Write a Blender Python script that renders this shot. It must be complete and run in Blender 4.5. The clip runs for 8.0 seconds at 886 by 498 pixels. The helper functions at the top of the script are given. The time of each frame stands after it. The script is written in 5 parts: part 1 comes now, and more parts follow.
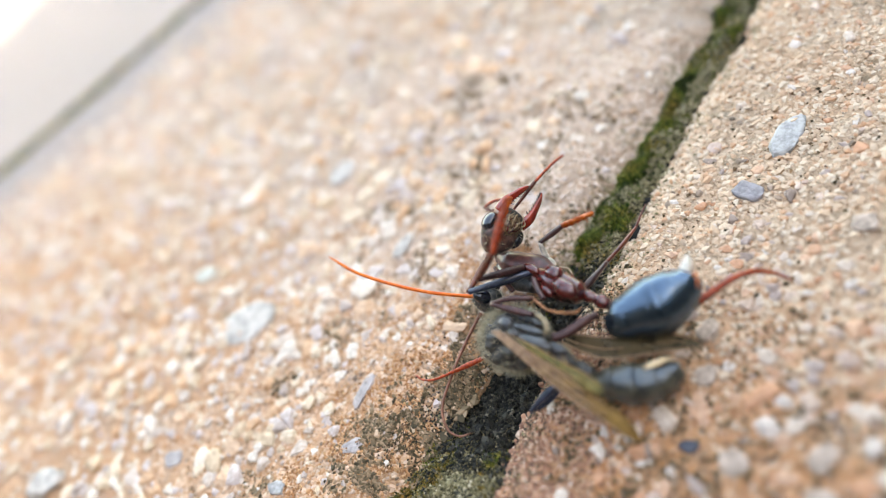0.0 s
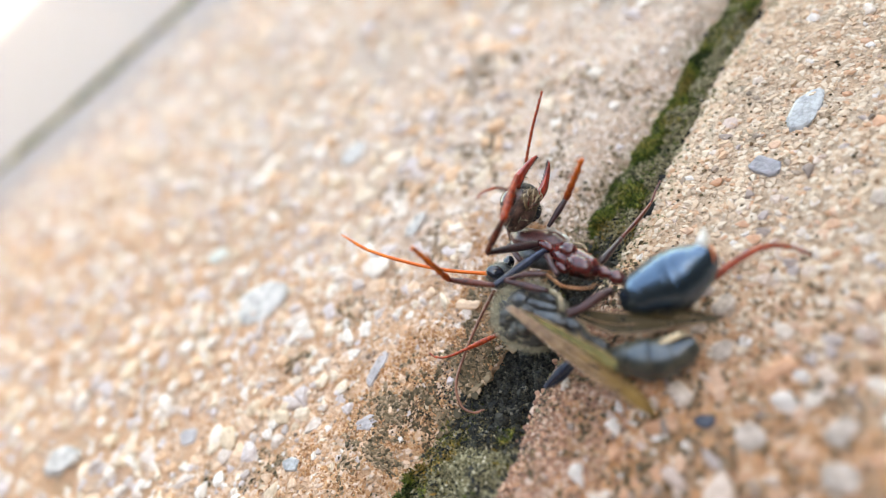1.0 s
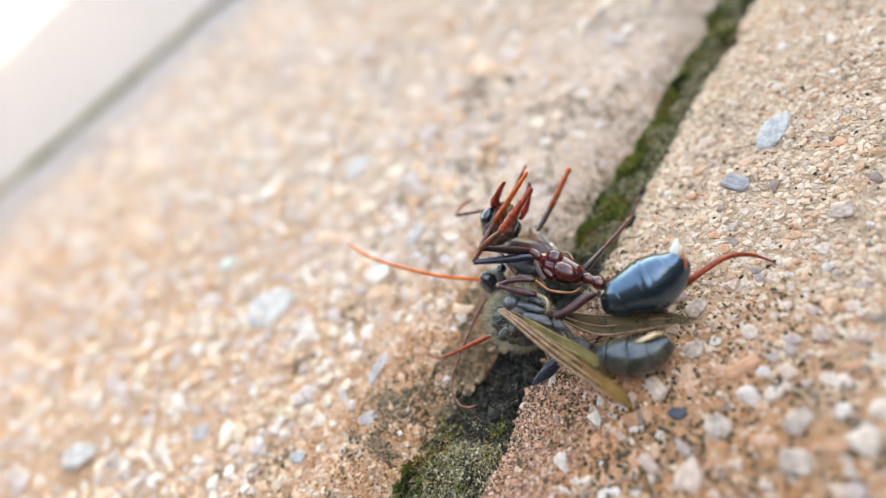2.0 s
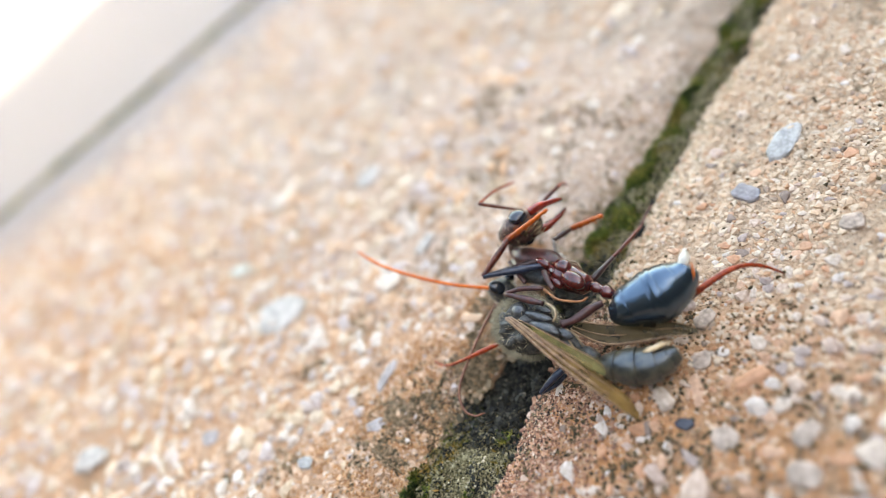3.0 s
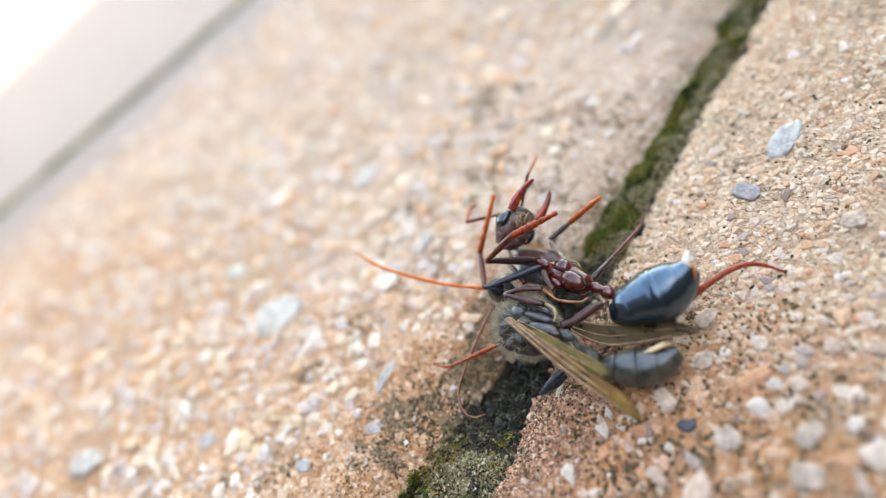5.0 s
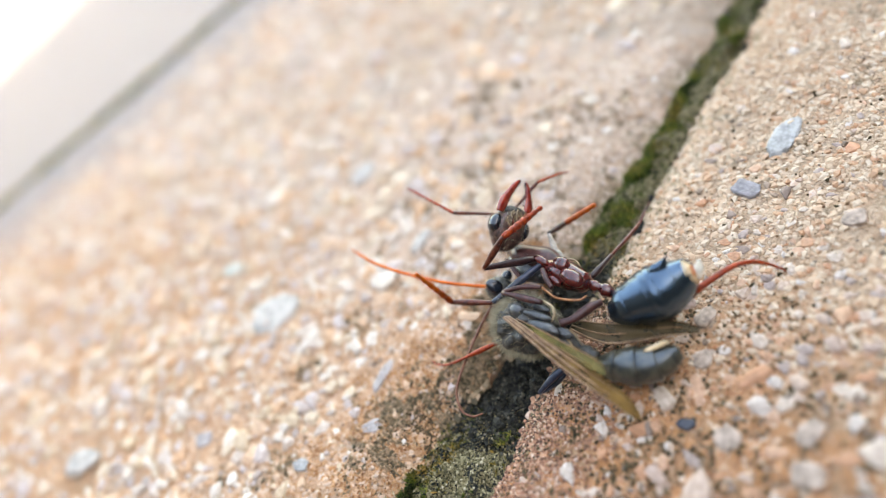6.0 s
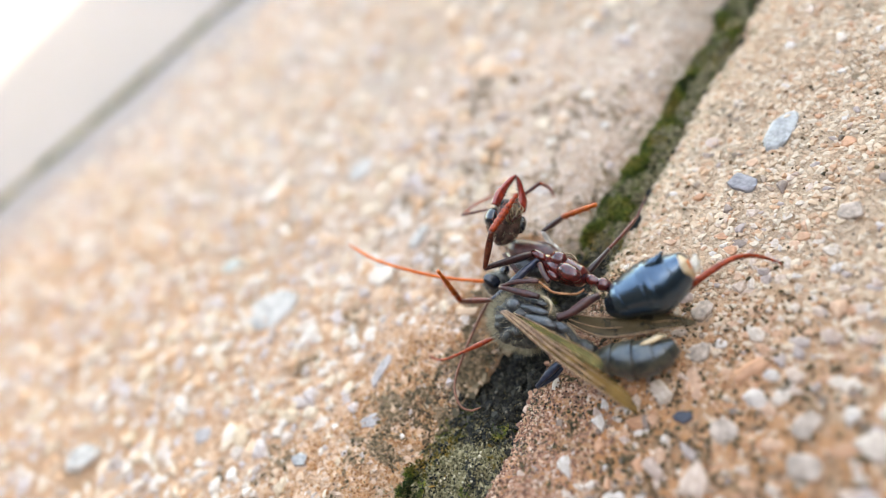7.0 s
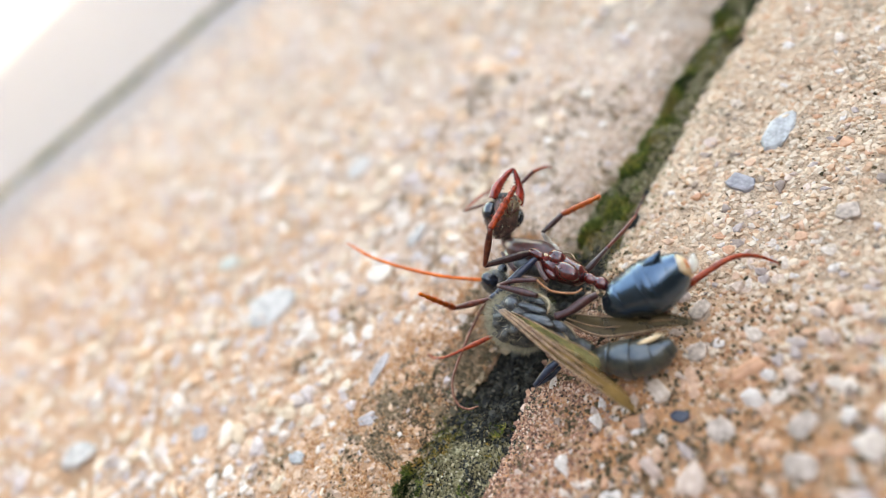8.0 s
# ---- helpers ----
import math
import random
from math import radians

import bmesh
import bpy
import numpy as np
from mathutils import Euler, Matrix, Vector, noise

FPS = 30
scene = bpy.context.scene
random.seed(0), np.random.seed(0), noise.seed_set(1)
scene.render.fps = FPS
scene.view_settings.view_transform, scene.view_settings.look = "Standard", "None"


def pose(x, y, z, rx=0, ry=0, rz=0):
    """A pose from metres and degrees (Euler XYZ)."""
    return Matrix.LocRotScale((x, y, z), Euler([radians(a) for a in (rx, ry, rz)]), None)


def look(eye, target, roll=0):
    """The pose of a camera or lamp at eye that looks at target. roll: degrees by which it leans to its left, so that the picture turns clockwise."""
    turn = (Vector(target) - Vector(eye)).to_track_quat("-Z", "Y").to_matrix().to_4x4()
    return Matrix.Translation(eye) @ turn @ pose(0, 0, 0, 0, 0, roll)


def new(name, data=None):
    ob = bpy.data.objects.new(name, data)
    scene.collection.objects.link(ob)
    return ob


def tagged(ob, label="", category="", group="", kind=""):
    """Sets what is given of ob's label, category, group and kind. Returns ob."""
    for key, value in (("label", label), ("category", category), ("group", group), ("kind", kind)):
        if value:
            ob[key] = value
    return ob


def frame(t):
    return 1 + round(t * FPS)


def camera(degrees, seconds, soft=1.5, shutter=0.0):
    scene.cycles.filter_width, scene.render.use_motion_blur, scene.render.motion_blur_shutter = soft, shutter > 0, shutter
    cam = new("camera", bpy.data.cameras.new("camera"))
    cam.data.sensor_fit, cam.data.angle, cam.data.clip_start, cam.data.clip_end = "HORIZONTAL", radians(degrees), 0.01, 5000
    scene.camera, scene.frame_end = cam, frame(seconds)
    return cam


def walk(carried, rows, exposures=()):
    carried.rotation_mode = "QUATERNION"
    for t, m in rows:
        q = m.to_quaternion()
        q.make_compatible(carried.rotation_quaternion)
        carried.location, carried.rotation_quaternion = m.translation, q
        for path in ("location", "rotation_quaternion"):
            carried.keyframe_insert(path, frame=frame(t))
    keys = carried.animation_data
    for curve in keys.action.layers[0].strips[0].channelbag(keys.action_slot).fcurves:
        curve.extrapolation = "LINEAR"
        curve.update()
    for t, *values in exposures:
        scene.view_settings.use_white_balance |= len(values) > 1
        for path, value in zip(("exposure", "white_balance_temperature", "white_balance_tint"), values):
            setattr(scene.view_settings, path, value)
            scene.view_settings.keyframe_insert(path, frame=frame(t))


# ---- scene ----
# A bull ant and a winged ant locked together on worn pavers, seen from a few centimetres.
# Lengths below are written in millimetres and scaled to metres by MM.
MM = 0.001
cam = camera(66.89, 8.0, soft=1.0, shutter=0.5)
cam.data.dof.use_dof = True
cam.data.dof.focus_distance = 0.0462
cam.data.dof.aperture_fstop = 11.8
CAMERA_ROWS = [
    (0.00, -0.00, 0.00, 38.65, 38.77, 25.16, 30.78),
    (0.30, -0.49, -0.40, 38.84, 38.96, 24.99, 30.68),
    (0.50, -1.03, -1.03, 38.41, 38.52, 25.88, 31.35),
    (0.70, -1.02, -0.64, 37.81, 38.31, 25.85, 31.21),
    (1.00, -0.19, -0.67, 38.23, 37.90, 25.88, 31.17),
    (1.20, 0.25, -0.23, 38.90, 38.22, 25.88, 31.12),
    (1.50, 0.41, -0.96, 39.44, 38.63, 25.43, 30.73),
    (1.70, 1.61, -2.11, 40.60, 38.80, 25.38, 30.84),
    (2.80, 2.73, -2.60, 40.87, 40.43, 26.14, 32.57),
    (3.00, 2.82, -2.42, 40.63, 40.62, 26.16, 32.62),
    (3.50, 2.40, -2.23, 41.02, 40.34, 26.25, 32.47),
    (4.00, 2.13, -2.30, 40.70, 40.53, 26.11, 32.22),
    (4.50, 2.25, -2.18, 40.67, 40.44, 26.15, 32.22),
    (4.70, 2.30, -2.25, 40.60, 40.35, 26.10, 32.20),
    (5.80, 2.36, -2.03, 40.34, 39.99, 26.00, 32.02),
    (6.00, 2.14, -2.04, 40.29, 39.93, 25.96, 31.99),
    (6.50, 2.04, -2.17, 40.26, 39.92, 25.91, 31.88),
    (7.00, 2.37, -2.15, 40.18, 39.65, 26.06, 31.84),
    (7.50, 2.25, -2.08, 40.17, 39.60, 25.83, 31.71),
    (8.00, 2.28, -2.15, 40.24, 39.46, 25.72, 31.83),
]
walk(cam, [(t, pose(x * MM, y * MM, z * MM, rx, ry, rz)) for t, x, y, z, rx, ry, rz in CAMERA_ROWS],
     exposures=[(0.0, 3.52, 9800, 8.5), (8.0, 3.52, 9800, 8.5)])

# ---- light: open shade from added walls, sunlit path beyond ----
SUN_ELEVATION, SUN_AZIMUTH = 46.0, 84.0
world = bpy.data.worlds.new("sky")
scene.world = world
world.use_nodes = True
wn = world.node_tree.nodes
sky = wn.new("ShaderNodeTexSky")
sky.sky_type, sky.sun_disc = "NISHITA", False
sky.sun_elevation, sky.sun_rotation = radians(SUN_ELEVATION), radians(SUN_AZIMUTH)
sky.air_density, sky.dust_density = 1.0, 1.0
world.node_tree.links.new(sky.outputs[0], wn["Background"].inputs[0])
wn["Background"].inputs[1].default_value = 0.15
sun_data = bpy.data.lights.new("sun", "SUN")
sun_data.energy, sun_data.angle, sun_data.color = 2.2, radians(0.53), (1.0, 0.96, 0.90)
sun = new("sun", sun_data)
az, el = radians(SUN_AZIMUTH), radians(SUN_ELEVATION)
SUN_DIR = Vector((math.sin(az) * math.cos(el), math.cos(az) * math.cos(el), math.sin(el)))
sun.matrix_world = look(SUN_DIR * 3, (0, 0, 0))


# ---- materials ----
def material(name, rough=0.5, metal=0.0, spec=0.5):
    m = bpy.data.materials.new(name)
    m.use_nodes = True
    b = m.node_tree.nodes["Principled BSDF"]
    b.inputs["Roughness"].default_value = rough
    b.inputs["Metallic"].default_value = metal
    b.inputs["Specular IOR Level"].default_value = spec
    return m, m.node_tree.nodes, m.node_tree.links, b


def ramp(nodes, stops, kind="LINEAR"):
    r = nodes.new("ShaderNodeValToRGB")
    r.color_ramp.interpolation = kind
    while len(r.color_ramp.elements) < len(stops):
        r.color_ramp.elements.new(0.5)
    for e, (p, c) in zip(r.color_ramp.elements, stops):
        e.position, e.color = p, (*c, 1)
    return r


def noise_tex(nodes, links, scale_mm, detail=4.0, rough=0.6, coord="Object"):
    """Noise whose features are about scale_mm millimetres wide."""
    co = nodes.new("ShaderNodeTexCoord")
    n = nodes.new("ShaderNodeTexNoise")
    n.inputs["Scale"].default_value = 1.0 / (scale_mm * MM)
    n.inputs["Detail"].default_value = detail
    n.inputs["Roughness"].default_value = rough
    links.new(co.outputs[coord], n.inputs["Vector"])
    return n


def bump(nodes, links, b, height, strength, dist_mm):
    bp = nodes.new("ShaderNodeBump")
    bp.inputs["Strength"].default_value = strength
    bp.inputs["Distance"].default_value = dist_mm * MM
    links.new(height, bp.inputs["Height"])
    links.new(bp.outputs[0], b.inputs["Normal"])
    return bp


def mixed(nodes, links, fac, a, b_, blend="MIX"):
    m = nodes.new("ShaderNodeMix")
    m.data_type, m.blend_type = "RGBA", blend
    for sock, v in ((m.inputs[0], fac), (m.inputs[6], a), (m.inputs[7], b_)):
        if hasattr(v, "is_output"):
            links.new(v, sock)
        elif isinstance(v, (int, float)):
            sock.default_value = v
        else:
            sock.default_value = (*v, 1)
    return m.outputs[2]


def paver_material(name, first, second, stain, grime=(0.11, 0.10, 0.065), margin=None, near_orange=None, orange_mix=0.88):
    m, n, l, b = material(name, 0.92, 0, 0.25)
    big = noise_tex(n, l, 9, 5, 0.65)
    mid = noise_tex(n, l, 1.6, 4, 0.6)
    fine = noise_tex(n, l, 0.25, 3, 0.7)
    c1 = ramp(n, list(zip((0.3, 0.5, 0.7), first)))
    l.new(big.outputs[0], c1.inputs[0])
    c2 = ramp(n, list(zip((0.32, 0.5, 0.68), second)))
    l.new(mid.outputs[0], c2.inputs[0])
    col = mixed(n, l, 0.55, c1.outputs[0], c2.outputs[0])
    c3 = ramp(n, [(0.34, (0.35, 0.30, 0.27)), (0.48, (1, 1, 1))])
    l.new(fine.outputs[0], c3.inputs[0])
    col = mixed(n, l, 0.55, col, c3.outputs[0], "MULTIPLY")
    dirt = noise_tex(n, l, 5, 6, 0.7)
    dr = ramp(n, [(0.54, (0, 0, 0)), (0.66, (1, 1, 1))])
    l.new(dirt.outputs[0], dr.inputs[0])
    dm = n.new("ShaderNodeMath")
    dm.operation = "MULTIPLY"
    dm.inputs[1].default_value = stain
    l.new(dr.outputs[0], dm.inputs[0])
    col = mixed(n, l, dm.outputs[0], col, grime)
    if near_orange:
        # orange near end, imitating glare that pales the far end, ragged at its border
        co = n.new("ShaderNodeTexCoord")
        sep = n.new("ShaderNodeSeparateXYZ")
        l.new(co.outputs["Object"], sep.inputs[0])
        near = n.new("ShaderNodeMapRange")
        for k, v in enumerate((0.010, 0.026, 1.0, 0.0)):
            near.inputs[k + 1].default_value = v
        l.new(sep.outputs["Y"], near.inputs[0])
        blot = noise_tex(n, l, 3.2, 5, 0.7)
        br = ramp(n, [(0.34, (0, 0, 0)), (0.52, (1, 1, 1))])
        l.new(blot.outputs[0], br.inputs[0])
        both = n.new("ShaderNodeMath")
        both.operation = "MULTIPLY"
        l.new(near.outputs[0], both.inputs[0])
        l.new(br.outputs[0], both.inputs[1])
        less = n.new("ShaderNodeMath")
        less.operation = "MULTIPLY"
        less.inputs[1].default_value = orange_mix
        l.new(both.outputs[0], less.inputs[0])
        col = mixed(n, l, less.outputs[0], col, near_orange)
    if margin:
        # smooth grey cement along the far border of the slab
        co = n.new("ShaderNodeTexCoord")
        dot = n.new("ShaderNodeVectorMath")
        dot.operation = "DOT_PRODUCT"
        dot.inputs[1].default_value = (1.0, -0.355, 0.0)
        l.new(co.outputs["Object"], dot.inputs[0])
        wide = n.new("ShaderNodeMapRange")
        for k, v in enumerate((-0.122, -0.096, 1.0, 0.0)):
            wide.inputs[k + 1].default_value = v
        l.new(dot.outputs["Value"], wide.inputs[0])
        col = mixed(n, l, wide.outputs[0], col, margin)
    l.new(col, b.inputs["Base Color"])
    add = n.new("ShaderNodeMath")
    l.new(mid.outputs[0], add.inputs[0])
    l.new(fine.outputs[0], add.inputs[1])
    bump(n, l, b, add.outputs[0], 1.0, 0.4)
    return m


# shares of pebble colours: creamy in the one paver, pinkish and greyer in the other
CREAMY = [(0.0, (0.66, 0.51, 0.37)), (0.14, (0.56, 0.44, 0.36)), (0.26, (0.65, 0.54, 0.44)), (0.38, (0.62, 0.40, 0.26)), (0.52, (0.46, 0.36, 0.31)),
          (0.60, (0.67, 0.57, 0.48)), (0.70, (0.60, 0.35, 0.20)), (0.82, (0.58, 0.42, 0.28)), (0.90, (0.53, 0.43, 0.39))]
PINKISH = [(0.0, (0.53, 0.28, 0.165)), (0.15, (0.56, 0.40, 0.31)), (0.32, (0.55, 0.27, 0.15)), (0.42, (0.58, 0.45, 0.36)), (0.56, (0.40, 0.30, 0.26)),
           (0.66, (0.57, 0.33, 0.21)), (0.78, (0.60, 0.50, 0.43)), (0.88, (0.26, 0.18, 0.14)), (0.94, (0.50, 0.35, 0.28))]


def stone_material(name, per_island, shares):
    m, n, l, b = material(name, 0.6, 0, 0.4)
    if per_island:
        rnd = n.new("ShaderNodeNewGeometry").outputs["Random Per Island"]
    else:
        rnd = n.new("ShaderNodeObjectInfo").outputs["Random"]
    r = ramp(n, shares, "CONSTANT")
    l.new(rnd, r.inputs[0])
    g = noise_tex(n, l, 0.5, 4, 0.6)
    gr = ramp(n, [(0.32, (0.50, 0.43, 0.36)), (0.58, (1.0, 1.0, 1.0))])
    l.new(g.outputs[0], gr.inputs[0])
    col = mixed(n, l, 0.6, r.outputs[0], gr.outputs[0], "MULTIPLY")
    l.new(col, b.inputs["Base Color"])
    bump(n, l, b, g.outputs[0], 0.5, 0.12)
    return m


def plain_stone(name, colour, rough=0.5, dark=0.7):
    m, n, l, b = material(name, rough, 0, 0.5)
    g = noise_tex(n, l, 0.6, 5, 0.65)
    gr = ramp(n, [(0.36, tuple(c * dark * 0.8 for c in colour)), (0.58, colour)])
    l.new(g.outputs[0], gr.inputs[0])
    l.new(gr.outputs[0], b.inputs["Base Color"])
    bump(n, l, b, g.outputs[0], 0.7, 0.2)
    return m


def soil_material(name, stops):
    m, n, l, b = material(name, 0.95, 0, 0.2)
    r = ramp(n, stops)
    g = noise_tex(n, l, 1.2, 5, 0.65)
    l.new(g.outputs[0], r.inputs[0])
    l.new(r.outputs[0], b.inputs["Base Color"])
    f = noise_tex(n, l, 0.2, 3, 0.7)
    bump(n, l, b, f.outputs[0], 0.8, 0.15)
    return m


def island_material(name, stops, rough=0.8, translucent=0.0):
    m, n, l, b = material(name, rough, 0, 0.3)
    r = ramp(n, stops)
    l.new(n.new("ShaderNodeNewGeometry").outputs["Random Per Island"], r.inputs[0])
    l.new(r.outputs[0], b.inputs["Base Color"])
    if translucent:
        b.inputs["Subsurface Weight"].default_value = translucent
        b.inputs["Subsurface Radius"].default_value = (0.0004, 0.0004, 0.0002)
    return m


def shell(name, dark, light, rough=0.28, coat=0.3, scale_mm=0.5, bumpy=0.15, spec=0.32, sss=0.0):
    """Insect cuticle: two tones with fine sculpture."""
    m, n, l, b = material(name, rough, 0, spec)
    g = noise_tex(n, l, scale_mm, 4, 0.6)
    r = ramp(n, [(0.35, dark), (0.65, light)])
    l.new(g.outputs[0], r.inputs[0])
    l.new(r.outputs[0], b.inputs["Base Color"])
    b.inputs["Coat Weight"].default_value = coat * 0.7
    b.inputs["Coat Roughness"].default_value = 0.09
    f = noise_tex(n, l, 0.07, 2, 0.6)
    bump(n, l, b, f.outputs[0], bumpy, 0.03)
    if sss:
        b.inputs["Subsurface Weight"].default_value = sss
        b.inputs["Subsurface Radius"].default_value = (0.0006, 0.0002, 0.0001)
    return m


M_PAVER = paver_material("worn paver concrete", ((0.56, 0.315, 0.175), (0.54, 0.365, 0.24), (0.55, 0.415, 0.295)), ((0.30, 0.18, 0.11), (0.52, 0.345, 0.23), (0.60, 0.455, 0.335)), 0.6, near_orange=(0.50, 0.205, 0.075))
M_PAVER_CREAM = paver_material("creamy paver concrete", ((0.62, 0.34, 0.19), (0.56, 0.39, 0.28), (0.54, 0.45, 0.39)), ((0.36, 0.25, 0.17), (0.55, 0.41, 0.31), (0.62, 0.52, 0.44)), 0.5, margin=(0.36, 0.305, 0.28), near_orange=(0.56, 0.25, 0.095), orange_mix=0.55)
M_PAVER_PALE = soil_material("pale paver concrete", [(0.3, (0.325, 0.268, 0.232)), (0.55, (0.35, 0.292, 0.256)), (0.75, (0.375, 0.316, 0.28))])
M_DUST = soil_material("dusty joint soil", [(0.3, (0.11, 0.088, 0.055)), (0.55, (0.17, 0.14, 0.095)), (0.75, (0.23, 0.19, 0.135))])
M_STONE = stone_material("creamy bedded stone", False, CREAMY)
M_STONE_PINK = stone_material("pinkish bedded stone", False, PINKISH)
M_GRAVEL = stone_material("creamy aggregate", True, CREAMY)
M_GRAVEL_PINK = stone_material("pinkish aggregate", True, PINKISH)
M_GRIME = island_material("dark grime", [(0.0, (0.0455, 0.033, 0.018)), (0.5, (0.117, 0.0825, 0.0405)), (0.8, (0.208, 0.11, 0.063)), (1.0, (0.364, 0.22, 0.117))], 0.9)
M_RUST = island_material("reddish grime", [(0.0, (0.13, 0.068, 0.048)), (0.35, (0.34, 0.165, 0.108)), (0.75, (0.52, 0.285, 0.18)), (1.0, (0.60, 0.44, 0.34))], 0.9)
M_OCHRE = island_material("ochre crust", [(0.0, (0.24, 0.115, 0.058)), (0.3, (0.42, 0.20, 0.09)), (0.7, (0.56, 0.31, 0.16)), (1.0, (0.62, 0.43, 0.30))], 0.9)
M_BANK = island_material("brown bank crumb", [(0.0, (0.06, 0.046, 0.026)), (0.3, (0.145, 0.105, 0.06)), (0.7, (0.26, 0.175, 0.105)), (1.0, (0.42, 0.28, 0.18))], 0.9)
M_GRAIN = island_material("sand grain", [(0.0, (0.25, 0.11, 0.05)), (0.2, (0.43, 0.19, 0.09)), (0.45, (0.53, 0.28, 0.155)), (0.7, (0.58, 0.38, 0.25)), (0.88, (0.62, 0.47, 0.36)), (0.94, (0.32, 0.22, 0.16)), (1.0, (0.12, 0.09, 0.065))], 0.7)
M_GRAIN_PALE = island_material("pale sand grain", [(0.0, (0.46, 0.29, 0.19)), (0.35, (0.57, 0.41, 0.31)), (0.7, (0.65, 0.51, 0.41)), (0.9, (0.52, 0.40, 0.33)), (1.0, (0.25, 0.18, 0.14))], 0.75)
M_GRAIN_WARM = island_material("ochre sand grain", [(0.0, (0.38, 0.19, 0.09)), (0.35, (0.54, 0.31, 0.18)), (0.7, (0.63, 0.43, 0.30)), (0.9, (0.50, 0.35, 0.26)), (1.0, (0.20, 0.13, 0.09))], 0.75)
M_GRAIN_PEACH = island_material("peach sand grain", [(0.0, (0.48, 0.255, 0.145)), (0.2, (0.53, 0.35, 0.23)), (0.5, (0.555, 0.395, 0.275)), (0.8, (0.59, 0.46, 0.345)), (0.93, (0.54, 0.37, 0.25)), (0.98, (0.34, 0.24, 0.175)), (1.0, (0.18, 0.13, 0.095))], 0.9)
M_SOIL = soil_material("dark joint soil", [(0.3, (0.0065, 0.0063, 0.006)), (0.55, (0.0228, 0.0208, 0.018)), (0.75, (0.0585, 0.0536, 0.045))])
M_CRUMB = island_material("soil crumb", [(0.0, (0.00544, 0.00528, 0.00434)), (0.5, (0.0231, 0.0211, 0.0161)), (0.85, (0.051, 0.0462, 0.0341)), (0.97, (0.0884, 0.0792, 0.062)), (1.0, (0.231, 0.205, 0.161))], 0.7)
M_SILT = island_material("mossy silt crumb", [(0.0, (0.065, 0.056, 0.028)), (0.3, (0.17, 0.143, 0.074)), (0.7, (0.28, 0.236, 0.13)), (0.95, (0.38, 0.32, 0.20)), (1.0, (0.64, 0.56, 0.42))], 0.85)


def moss_material():
    """Leaves that differ one by one, in clumps from blackish green to olive and straw."""
    m, n, l, b = material("moss", 0.8, 0, 0.3)
    leaf = ramp(n, [(0.0, (0.022, 0.032, 0.011)), (0.4, (0.075, 0.088, 0.024)), (0.8, (0.17, 0.165, 0.048)), (1.0, (0.30, 0.24, 0.10))])
    l.new(n.new("ShaderNodeNewGeometry").outputs["Random Per Island"], leaf.inputs[0])
    g = noise_tex(n, l, 3.0, 2, 0.5)
    clump = ramp(n, [(0.36, (0.30, 0.40, 0.30)), (0.47, (0.85, 1.05, 0.55)), (0.56, (1.25, 1.12, 0.75)), (0.66, (1.7, 1.15, 0.85))])
    l.new(g.outputs[0], clump.inputs[0])
    l.new(mixed(n, l, 1.0, leaf.outputs[0], clump.outputs[0], "MULTIPLY"), b.inputs["Base Color"])
    b.inputs["Subsurface Weight"].default_value = 0.2
    b.inputs["Subsurface Radius"].default_value = (0.0004, 0.0004, 0.0002)
    return m


M_MOSS = moss_material()
M_CONCRETE = soil_material("pale path concrete", [(0.3, (0.21, 0.203, 0.189)), (0.6, (0.252, 0.245, 0.231)), (0.8, (0.294, 0.287, 0.273))])
M_SHADE_WALL = soil_material("dark added shade wall", [(0.3, (0.05, 0.045, 0.04)), (0.7, (0.10, 0.09, 0.08))])

M_ANT_RED = shell("ant red cuticle", (0.050, 0.0055, 0.0045), (0.115, 0.0135, 0.0095), 0.2, 0.7, 0.5, 0.2, 0.5)
M_ANT_BROWN = shell("ant brown cuticle", (0.0387, 0.0139, 0.0132), (0.0968, 0.0339, 0.0279), 0.35, 0.2)
M_ANT_HEAD = shell("ant head cuticle", (0.028, 0.013, 0.010), (0.15, 0.075, 0.056), 0.34, 0.3, 0.35, 0.9, 0.45)
M_FEMUR = shell("ant femur cuticle", (0.0211, 0.00952, 0.0107), (0.0563, 0.0214, 0.0195), 0.3, 0.25)
M_TIBIA = shell("ant tibia cuticle", (0.05, 0.010, 0.007), (0.15, 0.030, 0.012), 0.32, 0.3)


def foot_material(name, root, tip, length_mm):
    """Foot cuticle that reddens from the shin to an orange tip, blotched."""
    m, n, l, b = material(name, 0.4, 0, 0.4)
    co = n.new("ShaderNodeTexCoord")
    sep = n.new("ShaderNodeSeparateXYZ")
    l.new(co.outputs["Object"], sep.inputs[0])
    mul = n.new("ShaderNodeMath")
    mul.operation = "MULTIPLY"
    mul.inputs[1].default_value = 0.8 / (length_mm * MM)
    l.new(sep.outputs[0], mul.inputs[0])
    g = noise_tex(n, l, 0.45, 3, 0.65)
    add = n.new("ShaderNodeMath")
    add.operation = "ADD"
    l.new(mul.outputs[0], add.inputs[0])
    sc = n.new("ShaderNodeMath")
    sc.operation = "MULTIPLY_ADD"
    sc.inputs[1].default_value, sc.inputs[2].default_value = 1.1, -0.5
    l.new(g.outputs[0], sc.inputs[0])
    l.new(sc.outputs[0], add.inputs[1])
    r = ramp(n, [(0.0, root), (0.45, tuple((p + q) / 2 for p, q in zip(root, tip))), (0.9, tip)])
    l.new(add.outputs[0], r.inputs[0])
    l.new(r.outputs[0], b.inputs["Base Color"])
    b.inputs["Coat Weight"].default_value = 0.2
    bump(n, l, b, g.outputs[0], 0.4, 0.06)
    return m


